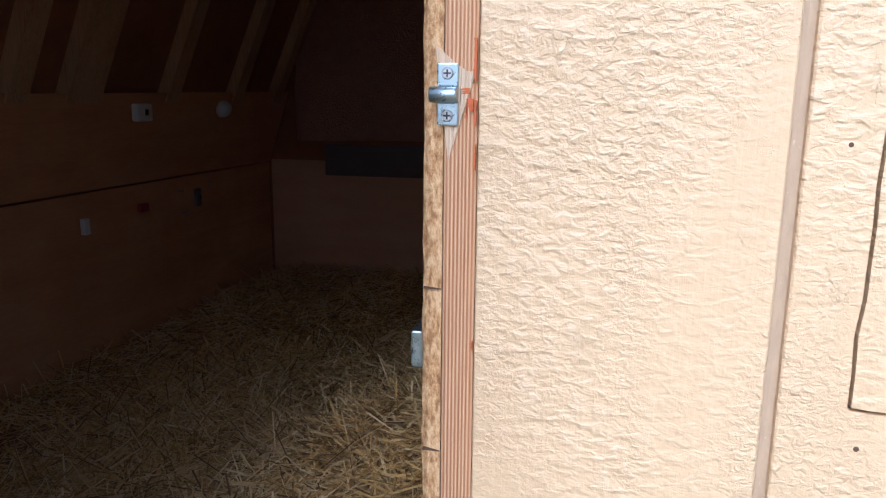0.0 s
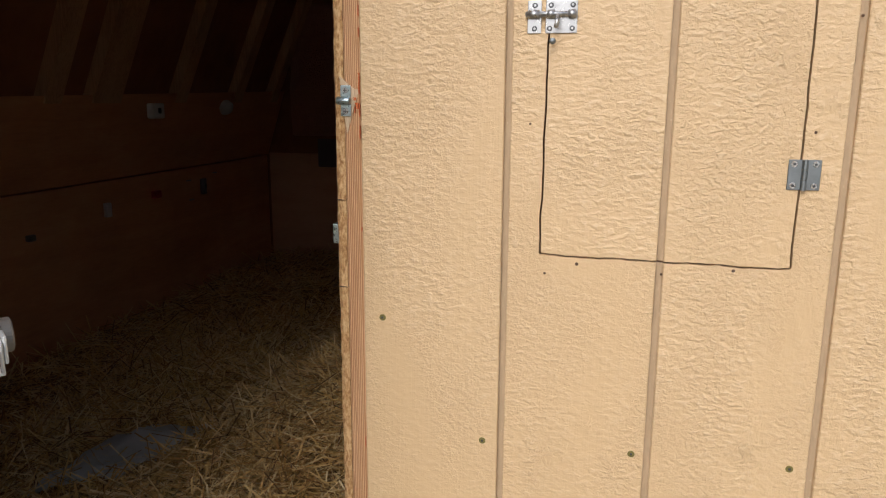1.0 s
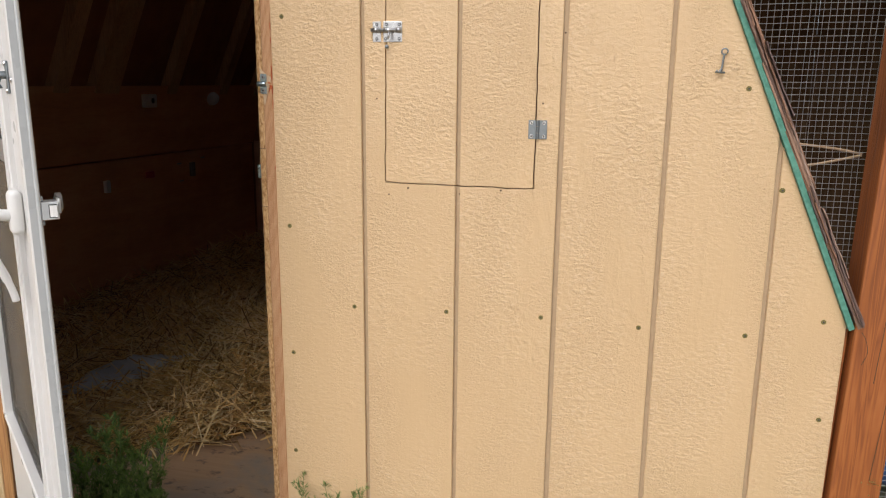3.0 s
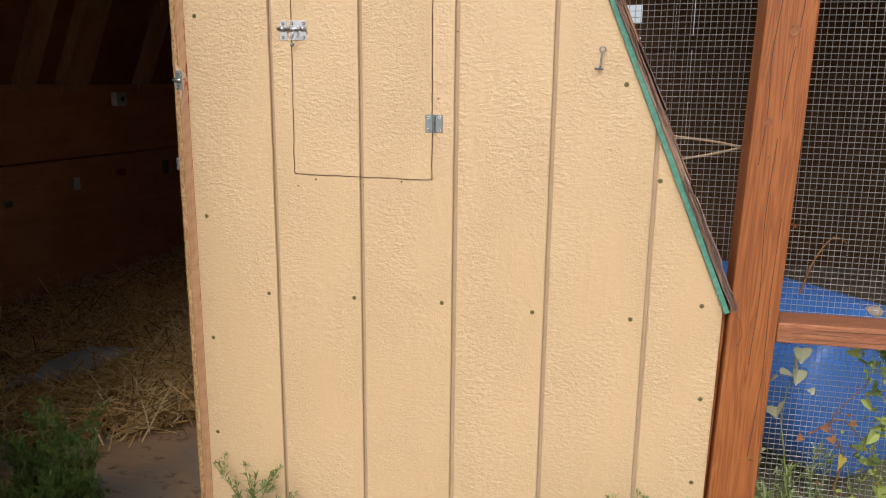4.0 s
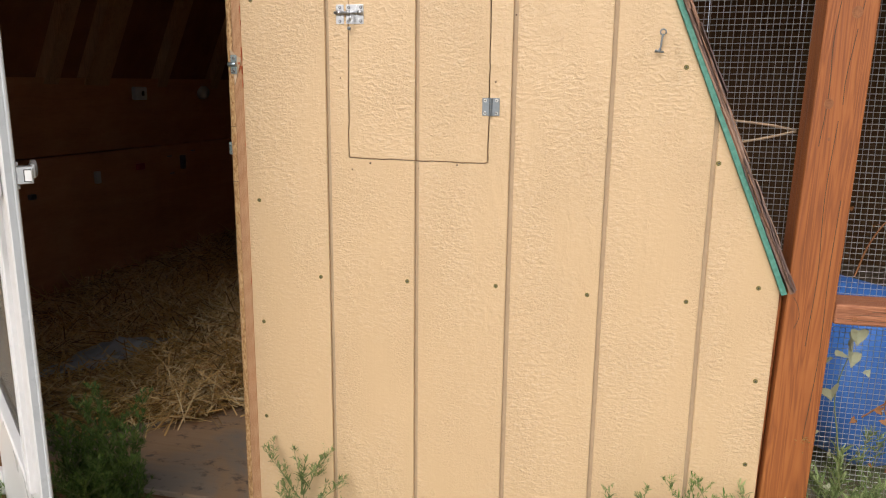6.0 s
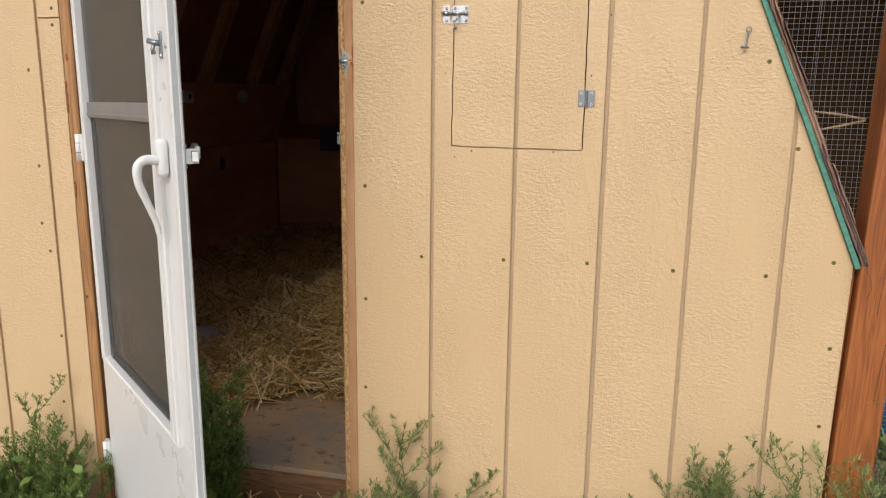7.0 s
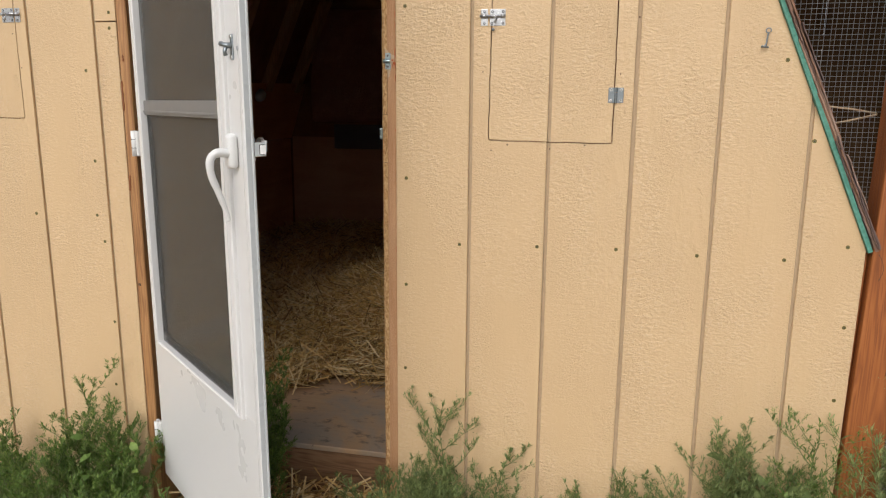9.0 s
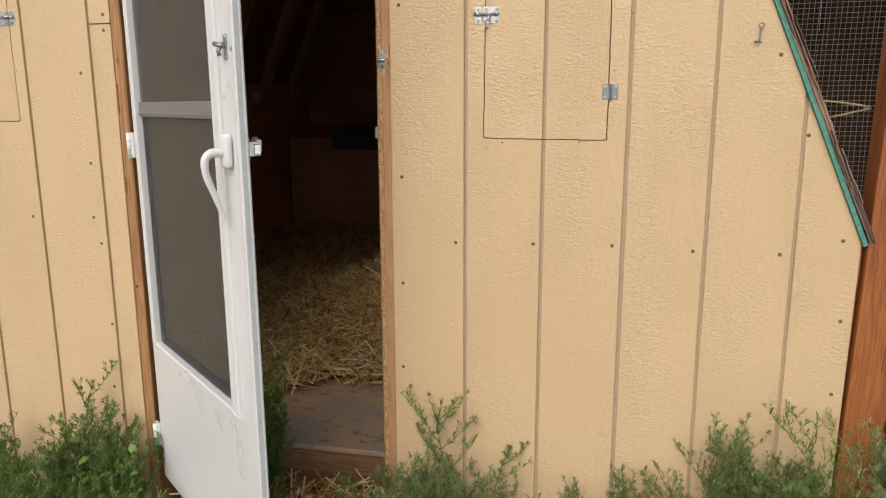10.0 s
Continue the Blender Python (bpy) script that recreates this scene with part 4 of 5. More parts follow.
tube(bm, [(0.8225, 0.0, 1.381), (0.8225, -0.012, 1.381)], 0.0026, 8)
tube(bm, [(0.812, -0.010, 1.3775), (0.829, -0.010, 1.3765)], 0.0018, 8)
part("stop_pin", bm, GALV, t, "", True)

# strap keeper on the jamb, with the chipped wood round it
bm = bmesh.new()
slab(bm, [(-0.1062, 1.384), (-0.0965, 1.306), (-0.0775, 1.367), (-0.0835, 1.366), (-0.092, 1.372)], 0.0008, 0.0035, 0.0004)
tagged(to_ob("chipped_wood_patch", bm, RAWWOOD), "pale splintered wood patch on the jamb", "wood patch")
rng = random.Random(3)
for x0, x1, za, zb in ((-0.0800, -0.0770, 1.360, 1.388), (-0.0795, -0.0768, 1.330, 1.3475), (-0.0855, -0.0790, 1.340, 1.3485), (-0.0885, -0.0815, 1.3515, 1.3555), (-0.0785, -0.0768, 1.300, 1.318), (-0.0855, -0.0835, 1.335, 1.343),
                       (-0.0785, -0.0768, 1.435, 1.447), (-0.0785, -0.0770, 1.462, 1.476), (-0.0784, -0.0768, 1.170, 1.176), (-0.0783, -0.0770, 0.842, 0.856)):
    n = 9
    poly = []
    for i in range(n):
        poly.append((x1 - rng.uniform(0, 0.0007), za + (zb - za) * i / (n - 1)))
    for i in range(n - 1, -1, -1):
        poly.append((x0 + rng.uniform(0, 0.6) * (x1 - x0), za + (zb - za) * i / (n - 1)))
    bm = bmesh.new()
    slab(bm, poly, 0.0003, 0.0033)
    tagged(to_ob("stain_mark", bm, ORANGE), "bright orange-red wood stain drip on the jamb", "stain", "stain drips")
t = thing("strap_keeper", "shiny zinc strap keeper screwed to the jamb", "bracket", (-0.0965, 0.0, 1.351))
for za, zb in ((1.3562, 1.3718), (1.3302, 1.3458)):
    bm = bmesh.new()
    box(bm, -0.1040, -0.0892, -0.0022, -0.0003, za, zb, 0.0012, 2)
    p = part("tab", bm, BLUEZINC, t)
    bm = bmesh.new()
    disc(bm, -0.0966, (za + zb) / 2 + (0.001 if za > 1.35 else -0.001), -0.0022, 0.0042, 0.0014, 14)
    s = part("screw", bm, ZINC, p)
    for w, h in ((0.0026, 0.0006), (0.0006, 0.0026)):
        bm = bmesh.new()
        zc = (za + zb) / 2 + (0.001 if za > 1.35 else -0.001)
        box(bm, -0.0966 - w, -0.0966 + w, -0.00375, -0.0034, zc - h, zc + h)
        part("screw_slot", bm, DARKMETAL, p)
bm = bmesh.new()
prof = [(-0.0010, 1.3455), (-0.0055, 1.3462), (-0.0085, 1.3482), (-0.0093, 1.3510), (-0.0085, 1.3538), (-0.0055, 1.3558), (-0.0010, 1.3565)]
rows = []
for x in (-0.1085, -0.1078, -0.0905, -0.0892):
    o = 0.0008 if x in (-0.1085, -0.0892) else 0
    rows.append([bm.verts.new((x, y + o, z)) for y, z in prof])
for r0, r1 in zip(rows, rows[1:]):
    for k in range(len(prof) - 1):
        bm.faces.new((r0[k], r0[k + 1], r1[k + 1], r1[k]))
bmesh.ops.recalc_face_normals(bm, faces=bm.faces[:])
bmesh.ops.solidify(bm, geom=bm.faces[:], thickness=0.0012)
part("loop", bm, BLUEZINC, t, "bent metal loop", True)
t = thing("strike_box", "pale grey metal latch strike on the inner jamb face", "strike", (-0.120, 0.03, 1.15))
bm = bmesh.new()
box(bm, -0.1265, -0.1172, 0.014, 0.046, 1.148, 1.177, 0.0015, 2)
part("strike_body", bm, BLUEZINC, t)
for k in range(2):
    bm = bmesh.new()
    tube(bm, [(-0.1268, 0.022 + 0.016 * k, 1.1625), (-0.128, 0.022 + 0.016 * k, 1.1625)], 0.003, 8)
    part("screw", bm, ZINC, t)

# ---- things on the inner wall ----
t = thing("wall_socket", "white square electric box with a dark hole", "socket", (band_x(1.286), 2.483, 1.26))
bm = bmesh.new()
box(bm, band_x(1.285) + 0.008, band_x(1.285) + 0.045, 2.435, 2.545, 1.245, 1.325, 0.008, 2)
part("box_body", bm, WHITEPLASTIC, t)
bm = bmesh.new()
box(bm, band_x(1.285) + 0.044, band_x(1.285) + 0.048, 2.485, 2.51, 1.272, 1.300, 0.002)
part("socket_hole", bm, BLACK, t)
bm = bmesh.new()
tube(bm, [(band_x(1.296) - 0.002, 3.224, 1.296), (band_x(1.296) + 0.03, 3.224, 1.296), (band_x(1.296) + 0.05, 3.224, 1.29)], [0.046, 0.046, 0.034], 16)
tagged(to_ob("round_cover", bm, WHITEPLASTIC, smooth=True), "round white plastic cap on the plywood band", "cap")
WX = SIDE_L + 0.0365
for y, z, w, h, mat, label, name in ((2.218, 0.791, 0.018, 0.036, WHITEPLASTIC, "small white plastic box on the plywood wall", "small_box"),
                                     (2.634, 0.819, 0.032, 0.020, RED, "small red plastic tag on the wall", "red_tag"),
                                     (3.123, 0.809, 0.020, 0.048, SLATE, "small dark clip with a pale edge on the wall", "wall_clip"),
                                     (1.70, 0.74, 0.02, 0.014, GALV, "small grey metal fitting on the wall", "metal_fitting")):
    t = thing(name, label, "fitting", (WX, y, z))
    bm = bmesh.new()
    box(bm, WX, WX + 0.025, y - w, y + w, z - h, z + h, 0.004, 2)
    part("casing", bm, mat, t)
    if name == "wall_clip":
        bm = bmesh.new()
        box(bm, WX + 0.026, WX + 0.032, y - 0.006, y + 0.010, z - 0.012, z + 0.016, 0.003)
        part("clip_eye", bm, BLACK, t)
for y, z in ((2.98, 0.86), (3.28, 0.88), (3.0, 0.74)):
    bm = bmesh.new()
    box(bm, WX, WX + 0.004, y - 0.025, y + 0.025, z - 0.004, z + 0.004, 0.001)
    tagged(to_ob("staple", bm, GALV), "bent steel staple in the plywood", "staple", "wall staples")


# ---- straw bedding ----
def straw_edge(x):
    return 0.66 + 0.44 * (x + 0.56) + 0.05 * math.sin(x * 9) + 0.03 * math.sin(x * 23 + 1)


def straw_top(x, y):
    d = y - straw_edge(x)
    if d <= 0:
        return FLOOR
    ramp = 1 - math.exp(-d / 0.22)
    heap = 0.25 * math.exp(-((x + 0.25) / 0.50) ** 2 - ((y - 1.50) / 0.55) ** 2)
    lump = 0.045 * noise.noise((x * 2.1, y * 2.1, 3.3)) + 0.035 * noise.noise((x * 6, y * 6, 1.0))
    thin = min(1.0, max(0.3, (x + 2.25) / 0.9))
    return FLOOR + 0.004 + ramp * thin * max(0.02, 0.055 + heap + lump)


bm = bmesh.new()
nx, ny = 70, 80
sx = np.linspace(SIDE_L + 0.04, SIDE_R - 0.07, nx)
gridv = []
for j in range(ny):
    row = []
    for i in range(nx):
        e = straw_edge(sx[i]) + 0.001
        y = e + (BACK - 0.02 - e) * (j / (ny - 1)) ** 1.4
        row.append(bm.verts.new((sx[i], y, straw_top(sx[i], y) + 0.006 * noise.noise((sx[i] * 30, y * 30, 0)))))
    gridv.append(row)
for j in range(ny - 1):
    for i in range(nx - 1):
        bm.faces.new((gridv[j][i], gridv[j][i + 1], gridv[j + 1][i + 1], gridv[j + 1][i]))
bed = thing("straw_bedding", "loose golden straw bedding heaped over the shed floor", "straw", (-0.6, 1.8, FLOOR), kind="stuff")
part("litter", bm, CHAFF, bed, "broken brown straw litter", True)


def straw_mesh(name, n, place, seed, parent, lengths=(0.06, 0.27), width=(0.0013, 0.0030), label="", lift=0.045):
    rng = np.random.default_rng(seed)
    verts, quads = [], []
    k = 0
    for _ in range(n):
        p = place(rng)
        if p is None:
            continue
        x, y, z = p
        a = rng.uniform(0, 2 * math.pi)
        ln = rng.uniform(*lengths) * rng.uniform(0.6, 1.0)
        w = rng.uniform(*width)
        tilt = rng.normal(0, 0.30)
        roll = rng.uniform(-0.9, 0.9)
        d = np.array([math.cos(a) * math.cos(tilt), math.sin(a) * math.cos(tilt), math.sin(tilt)])
        s = np.array([-math.sin(a) * math.cos(roll), math.cos(a) * math.cos(roll), math.sin(roll)]) * w
        bend = np.array([-math.sin(a), math.cos(a), rng.uniform(-0.3, 0.9)]) * ln * rng.normal(0, 0.08)
        c = np.array([x, y, z + abs(math.sin(tilt)) * ln * 0.25 + rng.uniform(0, lift)])
        for q, b in ((-0.5, 0), (0.0, 1), (0.5, 0)):
            m = c + d * ln * q + bend * b
            verts.append(tuple(m - s))
            verts.append(tuple(m + s))
        quads += [(k, k + 1, k + 3, k + 2), (k + 2, k + 3, k + 5, k + 4)]
        k += 6
    return strips(name, verts, quads, STRAW, parent, label)


def on_bed(rng):
    if rng.random() < 0.62:
        x, y = rng.uniform(-1.75, 0.25), 0.38 + 2.0 * rng.random() ** 1.2
    else:
        x, y = rng.uniform(-2.18, 0.6), rng.uniform(0.5, 4.0)
    d = y - straw_edge(x)
    if d < -0.06 or (d < 0.03 and rng.random() < 0.75):
        return None
    if abs(x + 1.22) < 0.17 and abs(y - 0.88 - 0.6 * (x + 1.22)) < 0.22 and rng.random() < 0.85:
        return None
    return x, y, max(FLOOR + 0.003, straw_top(x, y)) + 0.002


straw_mesh("straw_stalks", 82000, on_bed, 11, bed, label="tangled golden straw stalks")


def on_step(rng):
    x, y = rng.uniform(-0.75, -0.13), rng.uniform(-0.12, 0.165)
    return x, y, GROUND + 0.015 + 0.03 * rng.random()


spill = thing("spilled_straw", "dry straw scattered on the soil before the doorway", "straw", (-0.4, 0.02, GROUND), kind="stuff")
straw_mesh("straw_stalks", 700, on_step, 12, spill, (0.08, 0.26), (0.0018, 0.0036))


def by_wire(rng):
    x, y = rng.uniform(1.30, 2.3), rng.uniform(0.08, 0.50)
    return x, y, GROUND + 0.02 + 0.10 * rng.random() * min(1.0, max(0.0, (x - 1.3) * 2))


litter = thing("dry_litter", "dry reddish straw litter on the soil behind the wire", "straw", (1.7, 0.28, GROUND), kind="stuff")
straw_mesh("straw_stalks", 2600, by_wire, 13, litter, (0.06, 0.22), (0.0018, 0.004))
# half-buried feed sack
bm = bmesh.new()
n = 22
rows = []
for j in range(n):
    row = []
    for i in range(n):
        u, w = i / (n - 1), j / (n - 1)
        x = -1.40 + 0.27 * u + 0.15 * w
        y = 0.64 + 0.12 * u + 0.46 * w - 0.10 * u * w
        z = max(straw_top(x, y), FLOOR) + 0.050 + 0.03 * math.sin(u * math.pi) * math.sin(w * math.pi) + 0.020 * noise.noise((x * 14, y * 14, 0)) + 0.020 * abs(noise.noise((x * 22 + y * 9, y * 17, 3))) - 0.012 - 0.05 * max(0, abs(u - 0.5) * 2 - 0.8) - 0.06 * max(0, abs(w - 0.5) * 2 - 0.8)
        row.append(bm.verts.new((x, y, z)))
    rows.append(row)
for j in range(n - 1):
    for i in range(n - 1):
        bm.faces.new((rows[j][i], rows[j][i + 1], rows[j + 1][i + 1], rows[j + 1][i]))
bmesh.ops.solidify(bm, geom=bm.faces[:], thickness=0.002)
tagged(to_ob("feed_sack", bm, SACK, smooth=True), "crumpled grey woven feed sack half buried in straw", "sack")

# ---- run beside the shed: post, rail, wire ----
post = thing("fence_post", "red-brown stained square timber post with knots", "post", (1.146, 0.035, GROUND))
bm = bmesh.new()
box(bm, 1.100, 1.191, -0.010, 0.080, GROUND - 0.02, 2.25, 0.005, 2)
part("timber", bm, REDWOOD, post)
for x, z, r in ((1.153, 1.447, 0.0115), (1.126, 1.281, 0.0100), (1.135, 1.215, 0.0035)):
    bm = bmesh.new()
    pts = []
    for k, rr in enumerate((1.0, 0.72, 0.66, 0.3)):
        pts.append([bm.verts.new((x + r * rr * 0.85 * math.cos(a), -0.0103 - (0.0012, 0.0016, 0.0009, 0.0013)[k], z + r * rr * math.sin(a))) for a in np.linspace(0, 2 * math.pi, 14, endpoint=False)])
    for r0, r1 in zip(pts, pts[1:]):
        for k in range(14):
            bm.faces.new((r0[k], r0[(k + 1) % 14], r1[(k + 1) % 14], r1[k]))
    bm.faces.new(pts[-1])
    part("knot", bm, KNOT, post, "darker round knot", True)
for pts in (((1.166, 1.515), (1.162, 1.45)), ((1.158, 1.418), (1.150, 1.33), (1.151, 1.28)), ((1.128, 1.52), (1.120, 1.40), (1.124, 1.30), (1.119, 1.20)), ((1.147, 1.25), (1.143, 1.10), (1.150, 0.95), (1.146, 0.80)), ((1.112, 0.90), (1.121, 0.885), (1.127, 0.86), (1.120, 0.835)), ((1.172, 1.10), (1.170, 0.95), (1.174, 0.78), (1.166, 0.6))):
    bm = bmesh.new()
    tube(bm, curve_pts([(x, -0.0100, z) for x, z in pts], 6), 0.0008, 4)
    part("check_crack", bm, NAILDARK, post)
bm = bmesh.new()
slab(bm, [(1.0600, GROUND), (1.0805, GROUND), (1.0990, 0.905), (1.0805, 0.905)], 0.0135, 0.099, 0.002)
tagged(to_ob("trim_corner", bm, REDWOOD), "dark red stained corner board behind the post", "trim", kind="structure")
post.location.x -= 0.017
post.rotation_euler = (0, radians(1.15), 0)
rail = thing("fence_rail", "weathered red-brown timber rail between fence posts", "rail", (1.8, 0.03, 0.846))
bm = bmesh.new()
box(bm, 1.194, 2.70, -0.006, 0.080, 0.849, 0.891, 0.004, 2)
part("timber", bm, REDRAIL, rail)
for pts in (((1.20, 0.862), (1.30, 0.860), (1.42, 0.862), (1.55, 0.859)), ((1.26, 0.879), (1.38, 0.881), (1.52, 0.878), (1.70, 0.880)), ((1.22, 0.871), (1.27, 0.872), (1.33, 0.870))):
    bm = bmesh.new()
    tube(bm, curve_pts([(x, -0.0060, z) for x, z in pts], 6), 0.0007, 4)
    part("check_crack", bm, NAILDARK, rail)
bm = bmesh.new()
disc(bm, 1.232, 0.862, -0.0058, 0.006, 0.0008, 12)
part("knot", bm, KNOT, rail)


def wire(verts, quads, a, b, r, seg, rng, bow):
    """One thin wire from a to b as a square bar with a slight sway."""
    a, b = np.array(a, float), np.array(b, float)
    up = abs(b[2] - a[2]) > abs(b[0] - a[0])
    base = len(verts)
    off = rng.normal(0, 0.0006)
    for k in range(seg + 1):
        p = a + (b - a) * k / seg
        s = off + 0.0035 * noise.noise((p[0] * 2.2, p[2] * 2.2, 5.0)) + 0.0010 * noise.noise((p[0] * 9, p[2] * 9, bow))
        yy = 0.010 * noise.noise((p[0] * 3, p[2] * 3, 9.0))
        p = p + (np.array([s, yy, 0]) if up else np.array([0, yy, s]))
        e = np.array([1.0, 0, 0]) if up else np.array([0, 0, 1.0])
        f = np.array([0, 1.0, 0])
        for q in (e, f, -e, -f):
            verts.append(tuple(p + q * r))
    for k in range(seg):
        for q in range(4):
            i, j = base + k * 4 + q, base + k * 4 + (q + 1) % 4
            quads.append((i, j, j + 4, i + 4))


rng = np.random.default_rng(4)
verts, quads = [], []
PITCH, WY = 0.0121, 0.092
for k in range(138):
    x = 0.80 + k * PITCH
    zl = max(GROUND, roof_z(x) + 0.075) if x < SIDE_R + 0.03 else GROUND
    if zl < 2.0:
        wire(verts, quads, (x, WY, zl), (x, WY, 2.05), 0.00060, 16, rng, 1.0)
for k in range(170):
    z = GROUND + 0.02 + k * PITCH
    xl = 1.105 if z < 1.0 else max(0.80, ROOF_FOOT[0] + 0.035 - (z - ROOF_FOOT[1]) / ROOF_UP)
    wire(verts, quads, (xl, WY + 0.0012, z), (2.46, WY + 0.0012, z), 0.00060, 16, rng, 2.0)
wm = strips("wire_mesh", verts, quads, WIRE)
tagged(wm, "galvanised half-inch hardware cloth stretched behind the rail", "wire mesh", kind="stuff")

# back wall of the run, with gaps between dark boards
run_wall = tagged(thing("wall_run_back", "dark weathered board wall of the run", "wall", (2.5, 5.0, GROUND)), kind="structure")
x = 1.078
rng = random.Random(21)
k = 0
while x < 5.2:
    w = rng.uniform(0.125, 0.150)
    bm = bmesh.new()
    box(bm, x, x + w, 5.0, 5.022, GROUND, 2.30, 0.002)
    part("board", bm, DARKBOARD, run_wall)
    x += w + (0.006 if k in (2, 7) else 0.0025 if k in (1, 4, 5) else -0.002)
    k += 1
for za, zb in ((1.825, 1.94), (GROUND, 0.80), (2.085, 2.30)):
    bm = bmesh.new()
    box(bm, -1.0, 1.077, 5.0, 5.03, za, zb, 0.002)
    part("cross_board", bm, DARKBOARD, run_wall)
for za, zb in ((1.72, 1.83), (0.82, 0.94), (0.1, 0.2)):
    bm = bmesh.new()
    box(bm, 1.08, 5.2, 4.96, 4.998, za, zb, 0.002)
    part("batten", bm, DARKBOARD, run_wall)
# Unseen side wall and roof, added to keep daylight out of the run.
bm = bmesh.new()
box(bm, 4.6, 4.63, 0.1, 5.0, GROUND, 2.3)
tagged(to_ob("wall_run_side", bm, DARKBOARD), "unseen dark board side wall added to keep the run dark", "wall", kind="structure")
bm = bmesh.new()
box(bm, 0.90, 4.63, 0.30, 5.03, 2.305, 2.33)
tagged(to_ob("ceiling_run", bm, DARKBOARD), "unseen dark low roof added to keep the run dark", "ceiling", kind="structure")
for pts in (((0.98, 0.115, 1.245), (1.06, 0.113, 1.236), (1.113, 0.113, 1.226)), ((0.985, 0.115, 1.195), (1.05, 0.114, 1.208), (1.113, 0.113, 1.224))):
    bm = bmesh.new()
    tube(bm, curve_pts(pts, 4), 0.0028, 6)
    tagged(to_ob("cord", bm, CORD, smooth=True), "taut tan cord tied behind the post", "cord", "cords")

# blue barrel lying in the run
A, B = Vector((1.730, 1.000, 0.365)), Vector((1.205, 1.725, 0.365))
axis = (B - A).normalized()
R = 0.305
barrel = thing("plastic_barrel", "blue plastic drum lying on its side in the run", "barrel", (1.40, 1.34, GROUND))
bm = bmesh.new()
prof = [(-0.028, 0.30), (-0.026, 0.62), (-0.018, 0.80), (-0.004, 0.91), (0.02, 0.97), (0.05, 1.0), (0.30, 1.005), (0.34, 1.012), (0.38, 1.005), (0.62, 1.0), (0.84, 1.0), (0.86, 0.97), (0.872, 0.9)]
sd = axis.cross(Vector((0, 0, 1))).normalized()
rings = []
for s, r in prof:
    rings.append([bm.verts.new(A + axis * s + (sd * math.cos(a) + Vector((0, 0, 1)) * math.sin(a)) * R * r) for a in np.linspace(0, 2 * math.pi, 48, endpoint=False)])
for r0, r1 in zip(rings, rings[1:]):
    for k in range(48):
        bm.faces.new((r0[k], r0[(k + 1) % 48], r1[(k + 1) % 48], r1[k]))
bm.faces.new(rings[-1])
bm.faces.new(rings[0][::-1])
bmesh.ops.recalc_face_normals(bm, faces=bm.faces[:])
part("drum", bm, BLUE, barrel, "", True)
bm = bmesh.new()
c = A + sd * 0.19 + Vector((0, 0, 0.10))
tube(bm, [c + axis * 0.02, c - axis * 0.030], 0.024, 14)
part("bung_cap", bm, BLUE, barrel)
bm = bmesh.new()
bmesh.ops.create_icosphere(bm, subdivisions=2, radius=1.0)
for w in bm.verts:
    w.co = Vector((w.co.x * 0.030, w.co.y * 0.030, w.co.z * 0.020)) * (1 + 0.25 * noise.noise(w.co * 2)) + Vector((1.718, 1.015, 0.654))
tagged(to_ob("stone", bm, STONE, smooth=True), "flat pale stone lying on the blue drum", "stone")
bm = bmesh.new()
box(bm, 1.42, 1.64, 0.30, 0.40, GROUND, 0.05, 0.006)
tagged(to_ob("timber_block", bm, SILLWOOD), "grey-brown timber block on the ground in the run", "timber")


